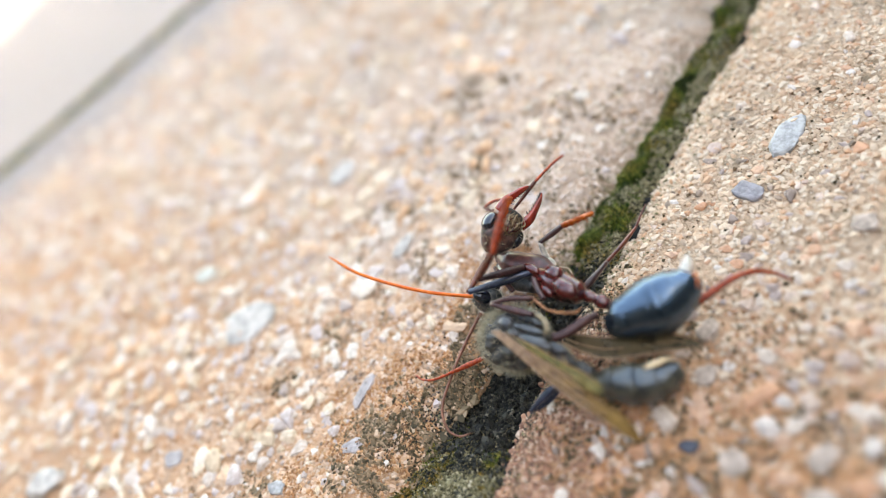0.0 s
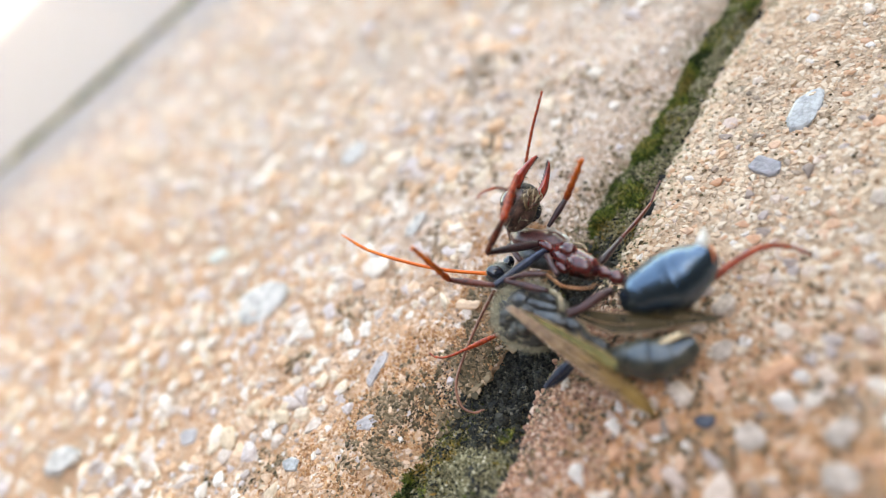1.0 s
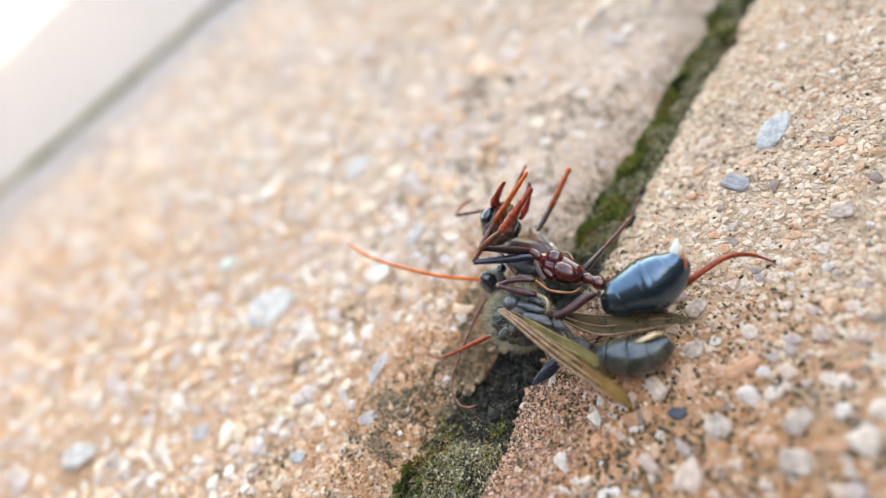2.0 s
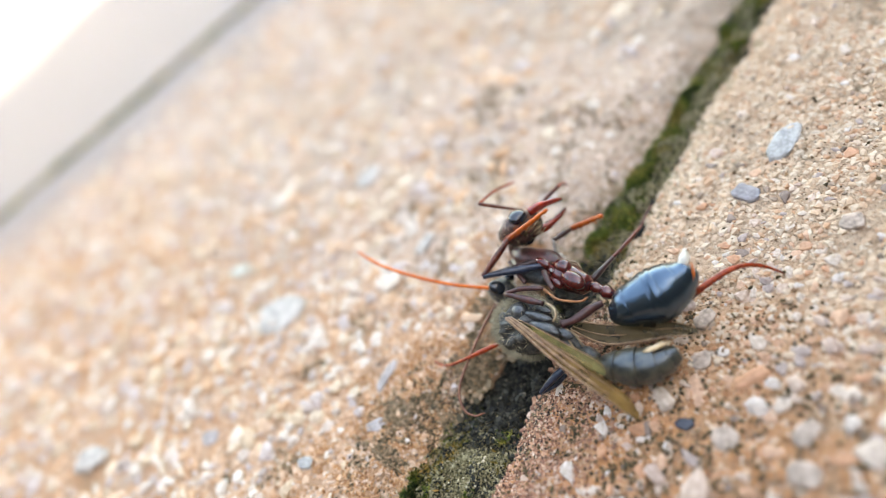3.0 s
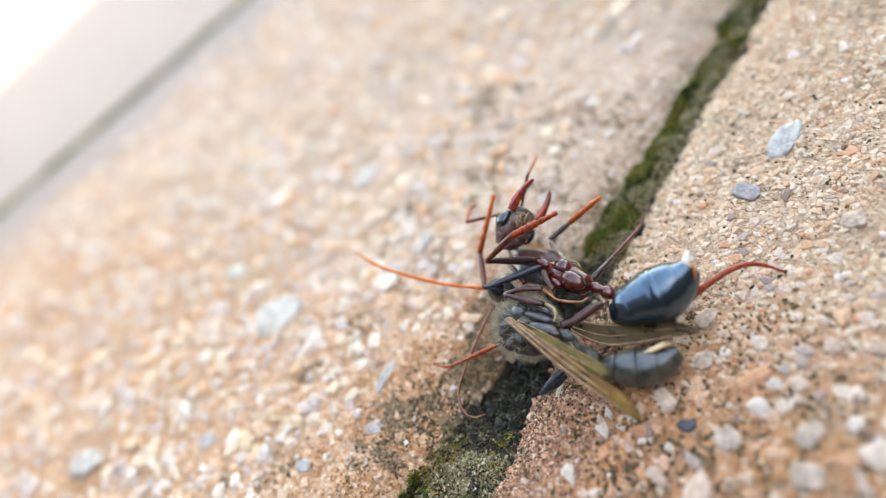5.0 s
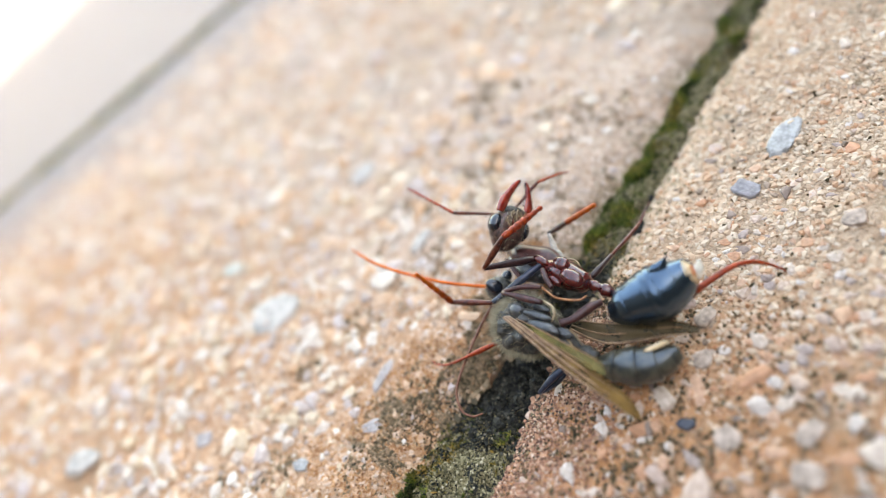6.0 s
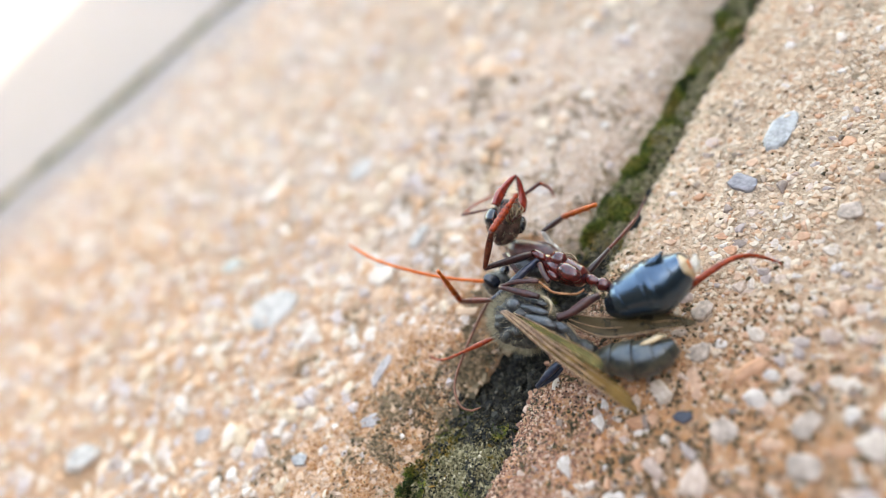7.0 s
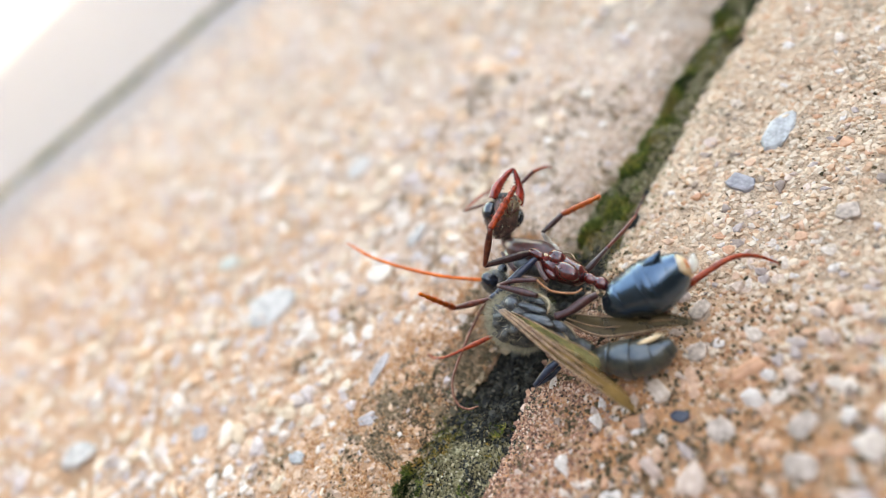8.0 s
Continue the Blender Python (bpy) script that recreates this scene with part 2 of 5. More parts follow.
M_TARSUS = foot_material("orange foot", (0.20, 0.020, 0.005), (0.62, 0.115, 0.008), 3.6)
M_ANTENNA = shell("ant antenna", (0.13, 0.010, 0.003), (0.44, 0.050, 0.006), 0.40, 0.15, 0.22, 0.5, 0.32)
M_MANDIBLE = shell("ant mandible", (0.17, 0.008, 0.005), (0.36, 0.026, 0.010), 0.2, 0.8, 0.4, 0.15, 0.5)
M_TOOTH = shell("mandible tooth", (0.02, 0.004, 0.004), (0.05, 0.01, 0.008), 0.3, 0.4)
M_PALP = shell("mouthpart", (0.20, 0.13, 0.07), (0.42, 0.30, 0.18), 0.45, 0.2)
M_LABIUM = shell("labium", (0.09, 0.055, 0.030), (0.24, 0.16, 0.09), 0.4, 0.3, 0.25, 0.6)
M_PALE_LIMB = shell("pale limb", (0.374, 0.333, 0.278), (0.68, 0.63, 0.555), 0.4, 0.2)
M_GASTER = shell("gaster cuticle tinted sky blue", (0.005, 0.004, 0.004), (0.014, 0.011, 0.009), 0.24, 1.2, 0.3, 0.35, 1.0)
# blue of the mirrored sky is put into the gloss as a tint
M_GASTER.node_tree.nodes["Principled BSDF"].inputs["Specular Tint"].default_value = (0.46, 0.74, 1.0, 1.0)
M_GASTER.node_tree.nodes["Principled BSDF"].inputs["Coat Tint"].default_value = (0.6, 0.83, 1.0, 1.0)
M_GASTER.node_tree.nodes["Principled BSDF"].inputs["IOR"].default_value = 1.62
M_GASTER.node_tree.nodes["Principled BSDF"].inputs["Coat Roughness"].default_value = 0.16
M_PLATE = shell("blue grey plate", (0.009, 0.010, 0.012), (0.060, 0.058, 0.057), 0.33, 0.6, 0.25, 1.0, 0.5)
M_BLUE = shell("dark blue limb", (0.010, 0.014, 0.028), (0.035, 0.045, 0.075), 0.3, 0.4)
M_FEELER = shell("red brown feeler", (0.12, 0.042, 0.022), (0.23, 0.088, 0.050), 0.45, 0.15)
M_GOLD = shell("golden brown limb", (0.24, 0.08, 0.025), (0.44, 0.18, 0.07), 0.4, 0.2)
M_CREAM_PATCH = shell("cream patch", (0.45, 0.24, 0.09), (0.72, 0.55, 0.36), 0.45, 0.2, 0.4)
M_STINGER = shell("pale gaster tip", (0.75, 0.68, 0.56), (0.88, 0.84, 0.76), 0.35, 0.3)
M_EYE = shell("compound eye", (0.004, 0.005, 0.009), (0.009, 0.014, 0.026), 0.2, 0.5, 0.4, 0.2, 0.6)
M_GREY = shell("winged ant thorax", (0.010, 0.0095, 0.009), (0.075, 0.069, 0.060), 0.4, 0.3, 0.3, 0.8)
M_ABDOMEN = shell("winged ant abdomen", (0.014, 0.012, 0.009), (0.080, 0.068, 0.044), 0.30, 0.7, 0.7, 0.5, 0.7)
# bluish tint stands in for a sky sheen on the rings
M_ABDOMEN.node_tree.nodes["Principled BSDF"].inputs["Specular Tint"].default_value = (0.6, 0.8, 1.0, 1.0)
M_FUR = island_material("pale fur", [(0.0, (0.16, 0.135, 0.085)), (0.6, (0.40, 0.345, 0.235)), (1.0, (0.62, 0.55, 0.41))], 0.6)
M_ORANGE = shell("orange antenna", (0.58, 0.085, 0.006), (0.76, 0.15, 0.010), 0.45, 0.1, 0.6, 0.2, 0.3)
M_VEIN = shell("wing vein", (0.17, 0.085, 0.045), (0.34, 0.20, 0.11), 0.4, 0.2)
M_PALE = shell("pale yellow scrap", (0.46, 0.39, 0.20), (0.60, 0.52, 0.30), 0.6, 0.0)


def wing_material(name, dark, light, alpha):
    """Smoky membrane, blotched along its length."""
    m, n, l, b = material(name, 0.55, 0, 0.18)
    g = noise_tex(n, l, 1.2, 3, 0.6)
    r = ramp(n, [(0.3, dark), (0.7, light)])
    l.new(g.outputs[0], r.inputs[0])
    l.new(r.outputs[0], b.inputs["Base Color"])
    b.inputs["Alpha"].default_value = alpha
    bump(n, l, b, g.outputs[0], 0.4, 0.1)
    return m


M_WING = wing_material("smoky tan wing membrane", (0.11, 0.050, 0.010), (0.27, 0.145, 0.035), 0.78)
M_WING_GREEN = wing_material("greenish wing membrane", (0.13, 0.10, 0.026), (0.27, 0.205, 0.065), 0.55)
# darker copy: shade from gaster and abdomen is put into the colour
M_WING_SHADED = wing_material("shaded brown wing membrane", (0.048, 0.031, 0.013), (0.11, 0.072, 0.032), 0.85)


# ---- mesh helpers ----
def mesh_of(name, bm, mat, smooth=True):
    me = bpy.data.meshes.new(name)
    bm.to_mesh(me)
    bm.free()
    me.materials.append(mat)
    if smooth:
        me.shade_smooth()
    return me


def part(name, bm, mat, parent, label="", smooth=True):
    ob = new(name, mesh_of(name, bm, mat, smooth))
    ob.parent = parent
    return tagged(ob, label) if label else ob


def thing(name, at_mm, label, category, group=""):
    ob = new(name)
    ob.empty_display_size = 0.002
    ob.location = Vector(at_mm) * MM
    return tagged(ob, label, category, group)


def raw(name, verts, faces, mat, smooth=False):
    me = bpy.data.meshes.new(name)
    me.from_pydata(verts.tolist() if hasattr(verts, "tolist") else verts, [], faces.tolist() if hasattr(faces, "tolist") else faces)
    me.update()
    me.materials.append(mat)
    if smooth:
        me.shade_smooth()
    return me


def spine(points, steps):
    """A smooth line (Catmull-Rom) through the points, in millimetres."""
    p = [Vector(q) for q in points]
    if len(p) == 2:
        return [p[0].lerp(p[1], k / steps) for k in range(steps + 1)]
    p = [p[0] * 2 - p[1]] + p + [p[-1] * 2 - p[-2]]
    out = []
    for i in range(1, len(p) - 2):
        a, b, c, d = p[i - 1:i + 3]
        n = max(2, steps // (len(p) - 3))
        for k in range(n + (i == len(p) - 3)):
            t = k / n
            out.append(0.5 * ((2 * b) + (c - a) * t + (2 * a - 5 * b + 4 * c - d) * t * t + (3 * b - a - 3 * c + d) * t ** 3))
    return out


def profile(stops, t):
    for (t0, r0), (t1, r1) in zip(stops, stops[1:]):
        if t <= t1:
            k = (t - t0) / max(1e-9, t1 - t0)
            k = k * k * (3 - 2 * k)
            return r0 + (r1 - r0) * k
    return stops[-1][1]


def tube(bm, points, stops, steps=16, sides=10, flat=1.0, wobble=0.0, side_axis=None):
    """A closed swept body along the points, its radius by stops (0..1, mm); flat squeezes it across side_axis."""
    line = spine(points, steps)
    n = len(line)
    rings = []
    ref = Vector(side_axis) if side_axis else Vector((0.31, 0.22, 0.92))
    for i, p in enumerate(line):
        d = (line[min(i + 1, n - 1)] - line[max(i - 1, 0)]).normalized()
        u = (ref - d * ref.dot(d)).normalized()
        v = d.cross(u)
        r = profile(stops, i / (n - 1))
        ring = []
        for k in range(sides):
            a = 2 * math.pi * k / sides
            q = p + (u * math.cos(a) * flat + v * math.sin(a)) * r
            if wobble:
                q += Vector(noise.noise_vector(q * 1.7)) * wobble
            ring.append(bm.verts.new(q * MM))
        rings.append(ring)
    for a, b in zip(rings, rings[1:]):
        for k in range(sides):
            bm.faces.new((a[k], a[(k + 1) % sides], b[(k + 1) % sides], b[k]))
    bm.faces.new(rings[0][::-1])
    bm.faces.new(rings[-1])
    return bm


def blob(bm, centre, radii, turn=None, sub=3, rough=0.0, freq=1.0):
    """An ellipsoid with gentle lumps, in millimetres."""
    m = Matrix.Translation(Vector(centre)) @ (turn.to_4x4() if turn else Matrix.Identity(4)) @ Matrix.Diagonal((*radii, 1))
    got = bmesh.ops.create_icosphere(bm, subdivisions=sub, radius=1.0)
    for v in got["verts"]:
        q = v.co.copy()
        if rough:
            q *= 1 + rough * noise.noise(q * freq + Vector(centre))
        v.co = (m @ q) * MM
    return bm


def axes(x_dir, up_dir):
    """A turn whose x axis is x_dir and whose z axis is nearly up_dir."""
    x = Vector(x_dir).normalized()
    z = (Vector(up_dir) - x * Vector(up_dir).dot(x)).normalized()
    return Matrix((x, z.cross(x), z)).transposed()


# ---- the setting: pavers, joints, path, added shade walls ----
def left_edge(y):      # left side of the near joint
    return -25.6 + 0.122 * y - 1.4 * min(1, max(0, (18 - y) / 13)) - 0.0006 * max(0, y - 24) ** 2 + 0.5 * noise.noise(Vector((0.21 * y, 3.1, 0))) + 0.25 * noise.noise(Vector((0.9 * y, 1.1, 0)))


def right_edge(y):     # right side of the near joint
    return -21.6 + 0.086 * y + 0.8 * min(1, max(0, (13 - y) / 7)) + 0.35 * noise.noise(Vector((0.19 * y, 7.7, 0))) + 0.25 * noise.noise(Vector((0.8 * y, 5.2, 0)))


def far_edge(y):       # middle of the joint behind
    return -128.0 + 0.355 * y


def rough_z(x, y):
    q = Vector((x, y, 0))
    return (0.30 * noise.noise(q * 0.12) + 0.22 * noise.noise(q * 0.45) + 0.14 * noise.noise(q * 1.3) + 0.07 * noise.noise(q * 3.1))


def worn_drop(d, width, depth):
    return -depth * (1 - d / width) ** 2 if d < width else 0.0


def stations(lo, hi, fine_lo, fine_hi, fine, coarse):
    out, v = [], lo
    while v < hi - 1e-6:
        out.append(v)
        v += fine if fine_lo <= v < fine_hi else coarse
    return out + [hi]


LEFT_CHAMFER, RIGHT_CHAMFER = (4.5, 1.7), (3.0, 1.3)


def top_left(x, y):
    return rough_z(x, y) + worn_drop(max(0, left_edge(y) - x), *LEFT_CHAMFER) + worn_drop(max(0, x - far_edge(y) - 1.5), 2.0, 0.4)


def top_right(x, y):
    return rough_z(x, y) + worn_drop(max(0, x - right_edge(y)), *RIGHT_CHAMFER)


def top_far(x, y):
    return 0.4 * rough_z(x, y) + worn_drop(max(0, far_edge(y) - 1.5 - x), 2.0, 0.4)


def paver(name, lo, hi, top, y_range, fine_at, fine, label, mat):
    """A concrete paver between the edge lines lo(y) and hi(y), with a worn top and vertical sides."""
    ys = stations(y_range[0], y_range[1], -25, 75, fine, 6.0)
    width = max(hi(y) - lo(y) for y in ys)
    us = stations(0.0, 1.0, fine_at[0], fine_at[1], fine / width, 2.2 / width)
    grid = np.zeros((len(ys), len(us) + 2, 3))
    for j, y in enumerate(ys):
        a, b = lo(y), hi(y)
        for i, u in enumerate(us):
            x = a + (b - a) * u
            grid[j, i + 1] = (x, y, top(x, y))
        grid[j, 0] = (a, y, -45)
        grid[j, -1] = (b, y, -45)
    nj, ni = grid.shape[:2]
    idx = np.arange(nj * ni).reshape(nj, ni)
    faces = np.stack([idx[:-1, :-1], idx[:-1, 1:], idx[1:, 1:], idx[1:, :-1]], -1).reshape(-1, 4)
    closed = faces.tolist() + [idx[0].tolist()[::-1], idx[-1].tolist(), [int(idx[0, 0]), int(idx[-1, 0]), int(idx[-1, -1]), int(idx[0, -1])]]
    ob = new(name, raw(name, grid.reshape(-1, 3) * MM, closed, mat, True))
    return tagged(ob, label, "paver", "pavers", "structure")


paver_left = paver("paver_1", lambda y: far_edge(y) + 1.5, left_edge, top_left, (-75, 130), (0.55, 1.0), 0.45,
                   "tan concrete paver with exposed pebbles and a worn edge", M_PAVER_CREAM)
paver_right = paver("paver_2", right_edge, lambda y: 24.0, top_right, (-75, 130), (0.0, 0.33), 0.45,
                    "tan concrete paver with pale pebbles beside a mossy joint", M_PAVER)
paver_far = paver("paver_3", lambda y: -188.0, lambda y: far_edge(y) - 1.5, top_far, (-75, 130), (2, 2), 2.0,
                  "pale grey concrete paver at the border of the paving", M_PAVER_PALE)

ground_bm = bmesh.new()
bmesh.ops.create_grid(ground_bm, x_segments=40, y_segments=40, size=60.0)
ground = tagged(new("ground", mesh_of("ground", ground_bm, M_CONCRETE)), "pale sunlit concrete path around the paving", "ground", "", "structure")
ground.location = (0, 0, -0.0012)


def hollow_ground():
    """Opens the path where the paving lies."""
    bm = bmesh.new()
    lo_x, hi_x, lo_y, hi_y = -0.1885, 0.06, -0.08, 0.14
    xs, ys = [-60, -2, lo_x, hi_x, 2, 60], [-60, -2, lo_y, hi_y, 2, 60]
    vs = [[bm.verts.new((x, y, 0)) for x in xs] for y in ys]
    for j in range(5):
        for i in range(5):
            if (i, j) != (2, 2):
                bm.faces.new((vs[j][i], vs[j][i + 1], vs[j + 1][i + 1], vs[j + 1][i]))
    bm.to_mesh(ground.data)
    bm.free()


hollow_ground()

# unseen wall, added to keep the sun off and dim this side
WALL_X = 0.20
WALL_TOP = (WALL_X + 0.1855) * math.tan(el) / math.sin(az)      # its shadow ends at the border of the paving
wall_bm = bmesh.new()
bmesh.ops.create_cube(wall_bm, size=1.0, matrix=Matrix.Translation((WALL_X + 0.06, 0, WALL_TOP / 2 - 0.02)) @ Matrix.Diagonal((0.12, 6.0, WALL_TOP + 0.04, 1)))
bmesh.ops.bevel(wall_bm, geom=list(wall_bm.edges), offset=0.004, segments=2)
tagged(new("shade_wall_east", mesh_of("shade_wall_east", wall_bm, M_SHADE_WALL, False)), "unseen dark wall added to shade the paving", "wall", "", "structure")

# second unseen wall, added to block low sky and darken the near side
south_bm = bmesh.new()
bmesh.ops.create_cube(south_bm, size=1.0, matrix=Matrix.Translation((-1.005, -0.36, 0.20)) @ Matrix.Diagonal((2.4, 0.12, 0.44, 1)))
bmesh.ops.bevel(south_bm, geom=list(south_bm.edges), offset=0.004, segments=2)
tagged(new("shade_wall_south", mesh_of("shade_wall_south", south_bm, M_SHADE_WALL, False)), "unseen dark wall added behind the camera to block low sky", "wall", "", "structure")

# ---- aggregate: pebbles and sand bedded in the pavers ----
rng = np.random.default_rng(11)


def pebble_shape(seed):
    """A broken or rounded stone: the hull of scattered points, its corners softened."""
    r = np.random.default_rng(100 + seed)
    bm = bmesh.new()
    for _ in range(11 + seed % 3 * 4):
        q = Vector(r.normal(size=3)).normalized() * r.uniform(0.82, 1.12)
        q.z = min(q.z, 0.72)
        bm.verts.new(q)
    got = bmesh.ops.convex_hull(bm, input=bm.verts)
    bmesh.ops.delete(bm, geom=list({g for g in got["geom_interior"] if isinstance(g, bmesh.types.BMVert)}), context="VERTS")
    bmesh.ops.bevel(bm, geom=list(bm.edges), offset=0.12 if seed % 2 else 0.07, segments=1, affect="EDGES", clamp_overlap=True)
    bmesh.ops.triangulate(bm, faces=bm.faces)
    bm.verts.index_update()
    verts = np.array([v.co[:] for v in bm.verts])
    faces = np.array([[v.index for v in f.verts] for f in bm.faces])
    return bm, verts, faces


PEBBLES = [pebble_shape(s) for s in range(10)]


def ico_grain(seed):
    phi = (1 + 5 ** 0.5) / 2
    v = np.array([(-1, phi, 0), (1, phi, 0), (-1, -phi, 0), (1, -phi, 0), (0, -1, phi), (0, 1, phi), (0, -1, -phi), (0, 1, -phi),
                  (phi, 0, -1), (phi, 0, 1), (-phi, 0, -1), (-phi, 0, 1)]) / 1.9
    r = np.random.default_rng(seed)
    v = v * r.uniform(0.7, 1.25, (12, 1))
    hull = bmesh.new()
    for q in v:
        hull.verts.new(q)
    bmesh.ops.convex_hull(hull, input=hull.verts)
    hull.verts.index_update()
    bmesh.ops.triangulate(hull, faces=hull.faces)
    vs = np.array([q.co[:] for q in hull.verts])
    fs = np.array([[q.index for q in f.verts] for f in hull.faces])
    hull.free()
    return vs, fs


GRAIN_SHAPES = [ico_grain(s) for s in range(6)]


CRUMB_SHAPES = []
for cs in range(6):
    cr = np.random.default_rng(300 + cs)
    cv = np.array([(1, 0, 0), (-1, 0, 0), (0, 1, 0), (0, -1, 0), (0, 0, 1), (0, 0, -1)]) * cr.uniform(0.6, 1.3, (6, 1)) + cr.normal(size=(6, 3)) * 0.12
    cf = np.array([(0, 2, 4), (2, 1, 4), (1, 3, 4), (3, 0, 4), (2, 0, 5), (1, 2, 5), (3, 1, 5), (0, 3, 5)])
    CRUMB_SHAPES.append((cv, cf))


def scatter_mesh(name, mat, items, shapes, smooth=False):
    """One mesh of many bedded grains: items of (x, y, z, rx, ry, rz scale in mm, turn)."""
    vv, ff, base = [], [], 0
    for k, (x, y, z, sx, sy, sz, t) in enumerate(items):
        v, f = shapes[k % len(shapes)]
        c, s = math.cos(t), math.sin(t)
        w = v * (sx, sy, sz)
        w = np.stack([w[:, 0] * c - w[:, 1] * s + x, w[:, 0] * s + w[:, 1] * c + y, w[:, 2] + z], 1)
        vv.append(w)
        ff.append(f + base)
        base += len(v)
    return raw(name, np.concatenate(vv) * MM, np.concatenate(ff), mat, smooth)


def bell(y, lo, hi, soft):
    return min(1, max(0, (y - lo) / soft + 0.5)) * min(1, max(0, (hi - y) / soft + 0.5))


def near_any(x, y, taken, s):
    return any((x - a) ** 2 + (y - b) ** 2 < (r + 0.8 * s) ** 2 for a, b, r in taken)


MARKS_LEFT = [((-48.48, 8.75, 0.00), 2.3), ((-32.88, 7.27, 0.00), 1.5), ((-36.92, 19.43, 0.00), 1.6), ((-58.65, 11.70, 0.00), 1.6), ((-46.96, -3.75, 0.00), 1.5), ((-31.32, 3.24, 0.00), 1.2),
              ((-59.50, -11.22, 0.00), 2.4), ((-35.44, -1.60, 0.00), 1.0), ((-49.33, 26.14, 0.00), 2.0)]
MARKS_RIGHT = [((-10.88, 34.63, 0.00), 1.9), ((-12.09, 29.27, 0.00), 1.6), ((-10.14, 11.31, 0.00), 0.9), ((-3.82, 12.96, 0.00), 1.4), ((-4.89, 27.97, 0.00), 1.4), ((-7.66, 11.13, 0.00), 1.3),
               ((-11.39, 18.51, 0.00), 0.9), ((-3.25, 10.66, 0.00), 1.3), ((-10.65, 15.72, 0.00), 0.8)]


def bed(inside, top, x_range, y_range, pitch, taken, keep=1.0, size=(0.45, 1.15), thin=None, sink=0.12):
    """Places for pebbles on a jittered lattice, where inside(x, y) holds."""
    out = []
    for gy in np.arange(y_range[0], y_range[1], pitch):
        for gx in np.arange(x_range[0], x_range[1], pitch):
            x, y = gx + rng.uniform(-0.5, 0.5) * pitch, gy + rng.uniform(-0.5, 0.5) * pitch
            s = size[0] + (size[1] - size[0]) * rng.random() ** 1.7
            if rng.random() > keep * (thin(x, y) if thin else 1) or not inside(x, y) or near_any(x, y, taken, s):
                continue
            out.append((x, y, top(x, y) - sink * s, s * rng.uniform(0.8, 1.45), s * rng.uniform(0.65, 1.0), s * rng.uniform(0.45, 0.8), rng.uniform(0, 6.28)))
    return out


taken_left = [(p[0], p[1], r) for p, r in MARKS_LEFT]
taken_right = [(p[0], p[1], r) for p, r in MARKS_RIGHT]
left_stones = bed(lambda x, y: far_edge(y) + 9 < x < left_edge(y) - 3.5, top_left, (-125, -22), (-24, 74), 1.28, taken_left, 0.97, (0.5, 1.15),
                  lambda x, y: min(1.0, max(0.06, (left_edge(y) - x - 5) / 7)) * min(1.0, max(0.1, (x - far_edge(y) - 8) / 16)) * (1 - 0.6 * min(1.0, max(0.0, (y - 26) / 12)) * min(1.0, max(0.0, (x + 75) / 20))))
left_big = bed(lambda x, y: far_edge(y) + 14 < x < left_edge(y) - 12, top_left, (-125, -22), (-24, 74), 5.0, taken_left, 0.5, (1.0, 1.6))
right_stones = bed(lambda x, y: right_edge(y) + 1.6 < x, top_right, (-22, 12), (-6, 66), 0.86, taken_right, 0.92, (0.25, 0.68),
                   lambda x, y: min(1.0, max(0.2, (x - right_edge(y) - 0.5) / 8)) * (1 - 0.80 * min(1.0, max(0.0, (y - 24) / 10))))
right_big = bed(lambda x, y: right_edge(y) + 4 < x and y < 21, top_right, (-22, 12), (-6, 66), 1.9, taken_right, 0.5, (0.5, 1.15), None, 0.05)


def split_near(stones, centre, count):
    stones = sorted(stones, key=lambda q: (q[0] - centre[0]) ** 2 + (q[1] - centre[1]) ** 2)
    return stones[:count], stones[count:]


left_fine = bed(lambda x, y: x < left_edge(y) - 1.2, top_left, (-70, -20), (-16, 56), 0.85, taken_left, 0.85, (0.2, 0.48), lambda x, y: min(1, max(0.3, (left_edge(y) - x) / 9)))
left_near, left_rest = split_near(left_stones + left_big, (-36, 12), 300)
right_near, right_rest = split_near(right_stones + right_big, (-9, 16), 300)
shapes2 = [(v, f) for _, v, f in PEBBLES]
for nm, rest, owner, mat in (("aggregate", left_rest, paver_left, M_GRAVEL), ("fine_aggregate", left_fine, paver_left, M_GRAVEL), ("aggregate", right_rest, paver_right, M_GRAVEL_PINK)):
    ob = new(nm, scatter_mesh(nm, mat, rest, shapes2, True))
    ob.parent = owner
    tagged(ob, kind="stuff")


def sand(inside, top, x_range, y_range, count, owner, mat, size=(0.10, 0.30), sink=0.35):
    items = []
    while len(items) < count:
        x, y = rng.uniform(*x_range), rng.uniform(*y_range)
        if inside(x, y):
            s = size[0] + (size[1] - size[0]) * rng.random() ** 2
            items.append((x, y, top(x, y) - sink * s, s * rng.uniform(0.8, 1.6), s, s * rng.uniform(0.55, 0.9), rng.uniform(0, 6.28)))
    ob = new("sand", scatter_mesh("sand", mat, items, GRAIN_SHAPES))
    ob.parent = owner
    tagged(ob, kind="stuff")


# left sand: orange near, paler beyond to imitate veiling glare
sand(lambda x, y: x < left_edge(y) - 0.1 and rng.random() < bell(y, 13, 200, 8), top_left, (-50, -19), (8, 46), 14500, paver_left, M_GRAIN_PALE)
sand(lambda x, y: x < left_edge(y) - 0.1 and rng.random() > bell(y, 13, 200, 8), top_left, (-50, -19), (-8, 18), 8500, paver_left, M_GRAIN_WARM)
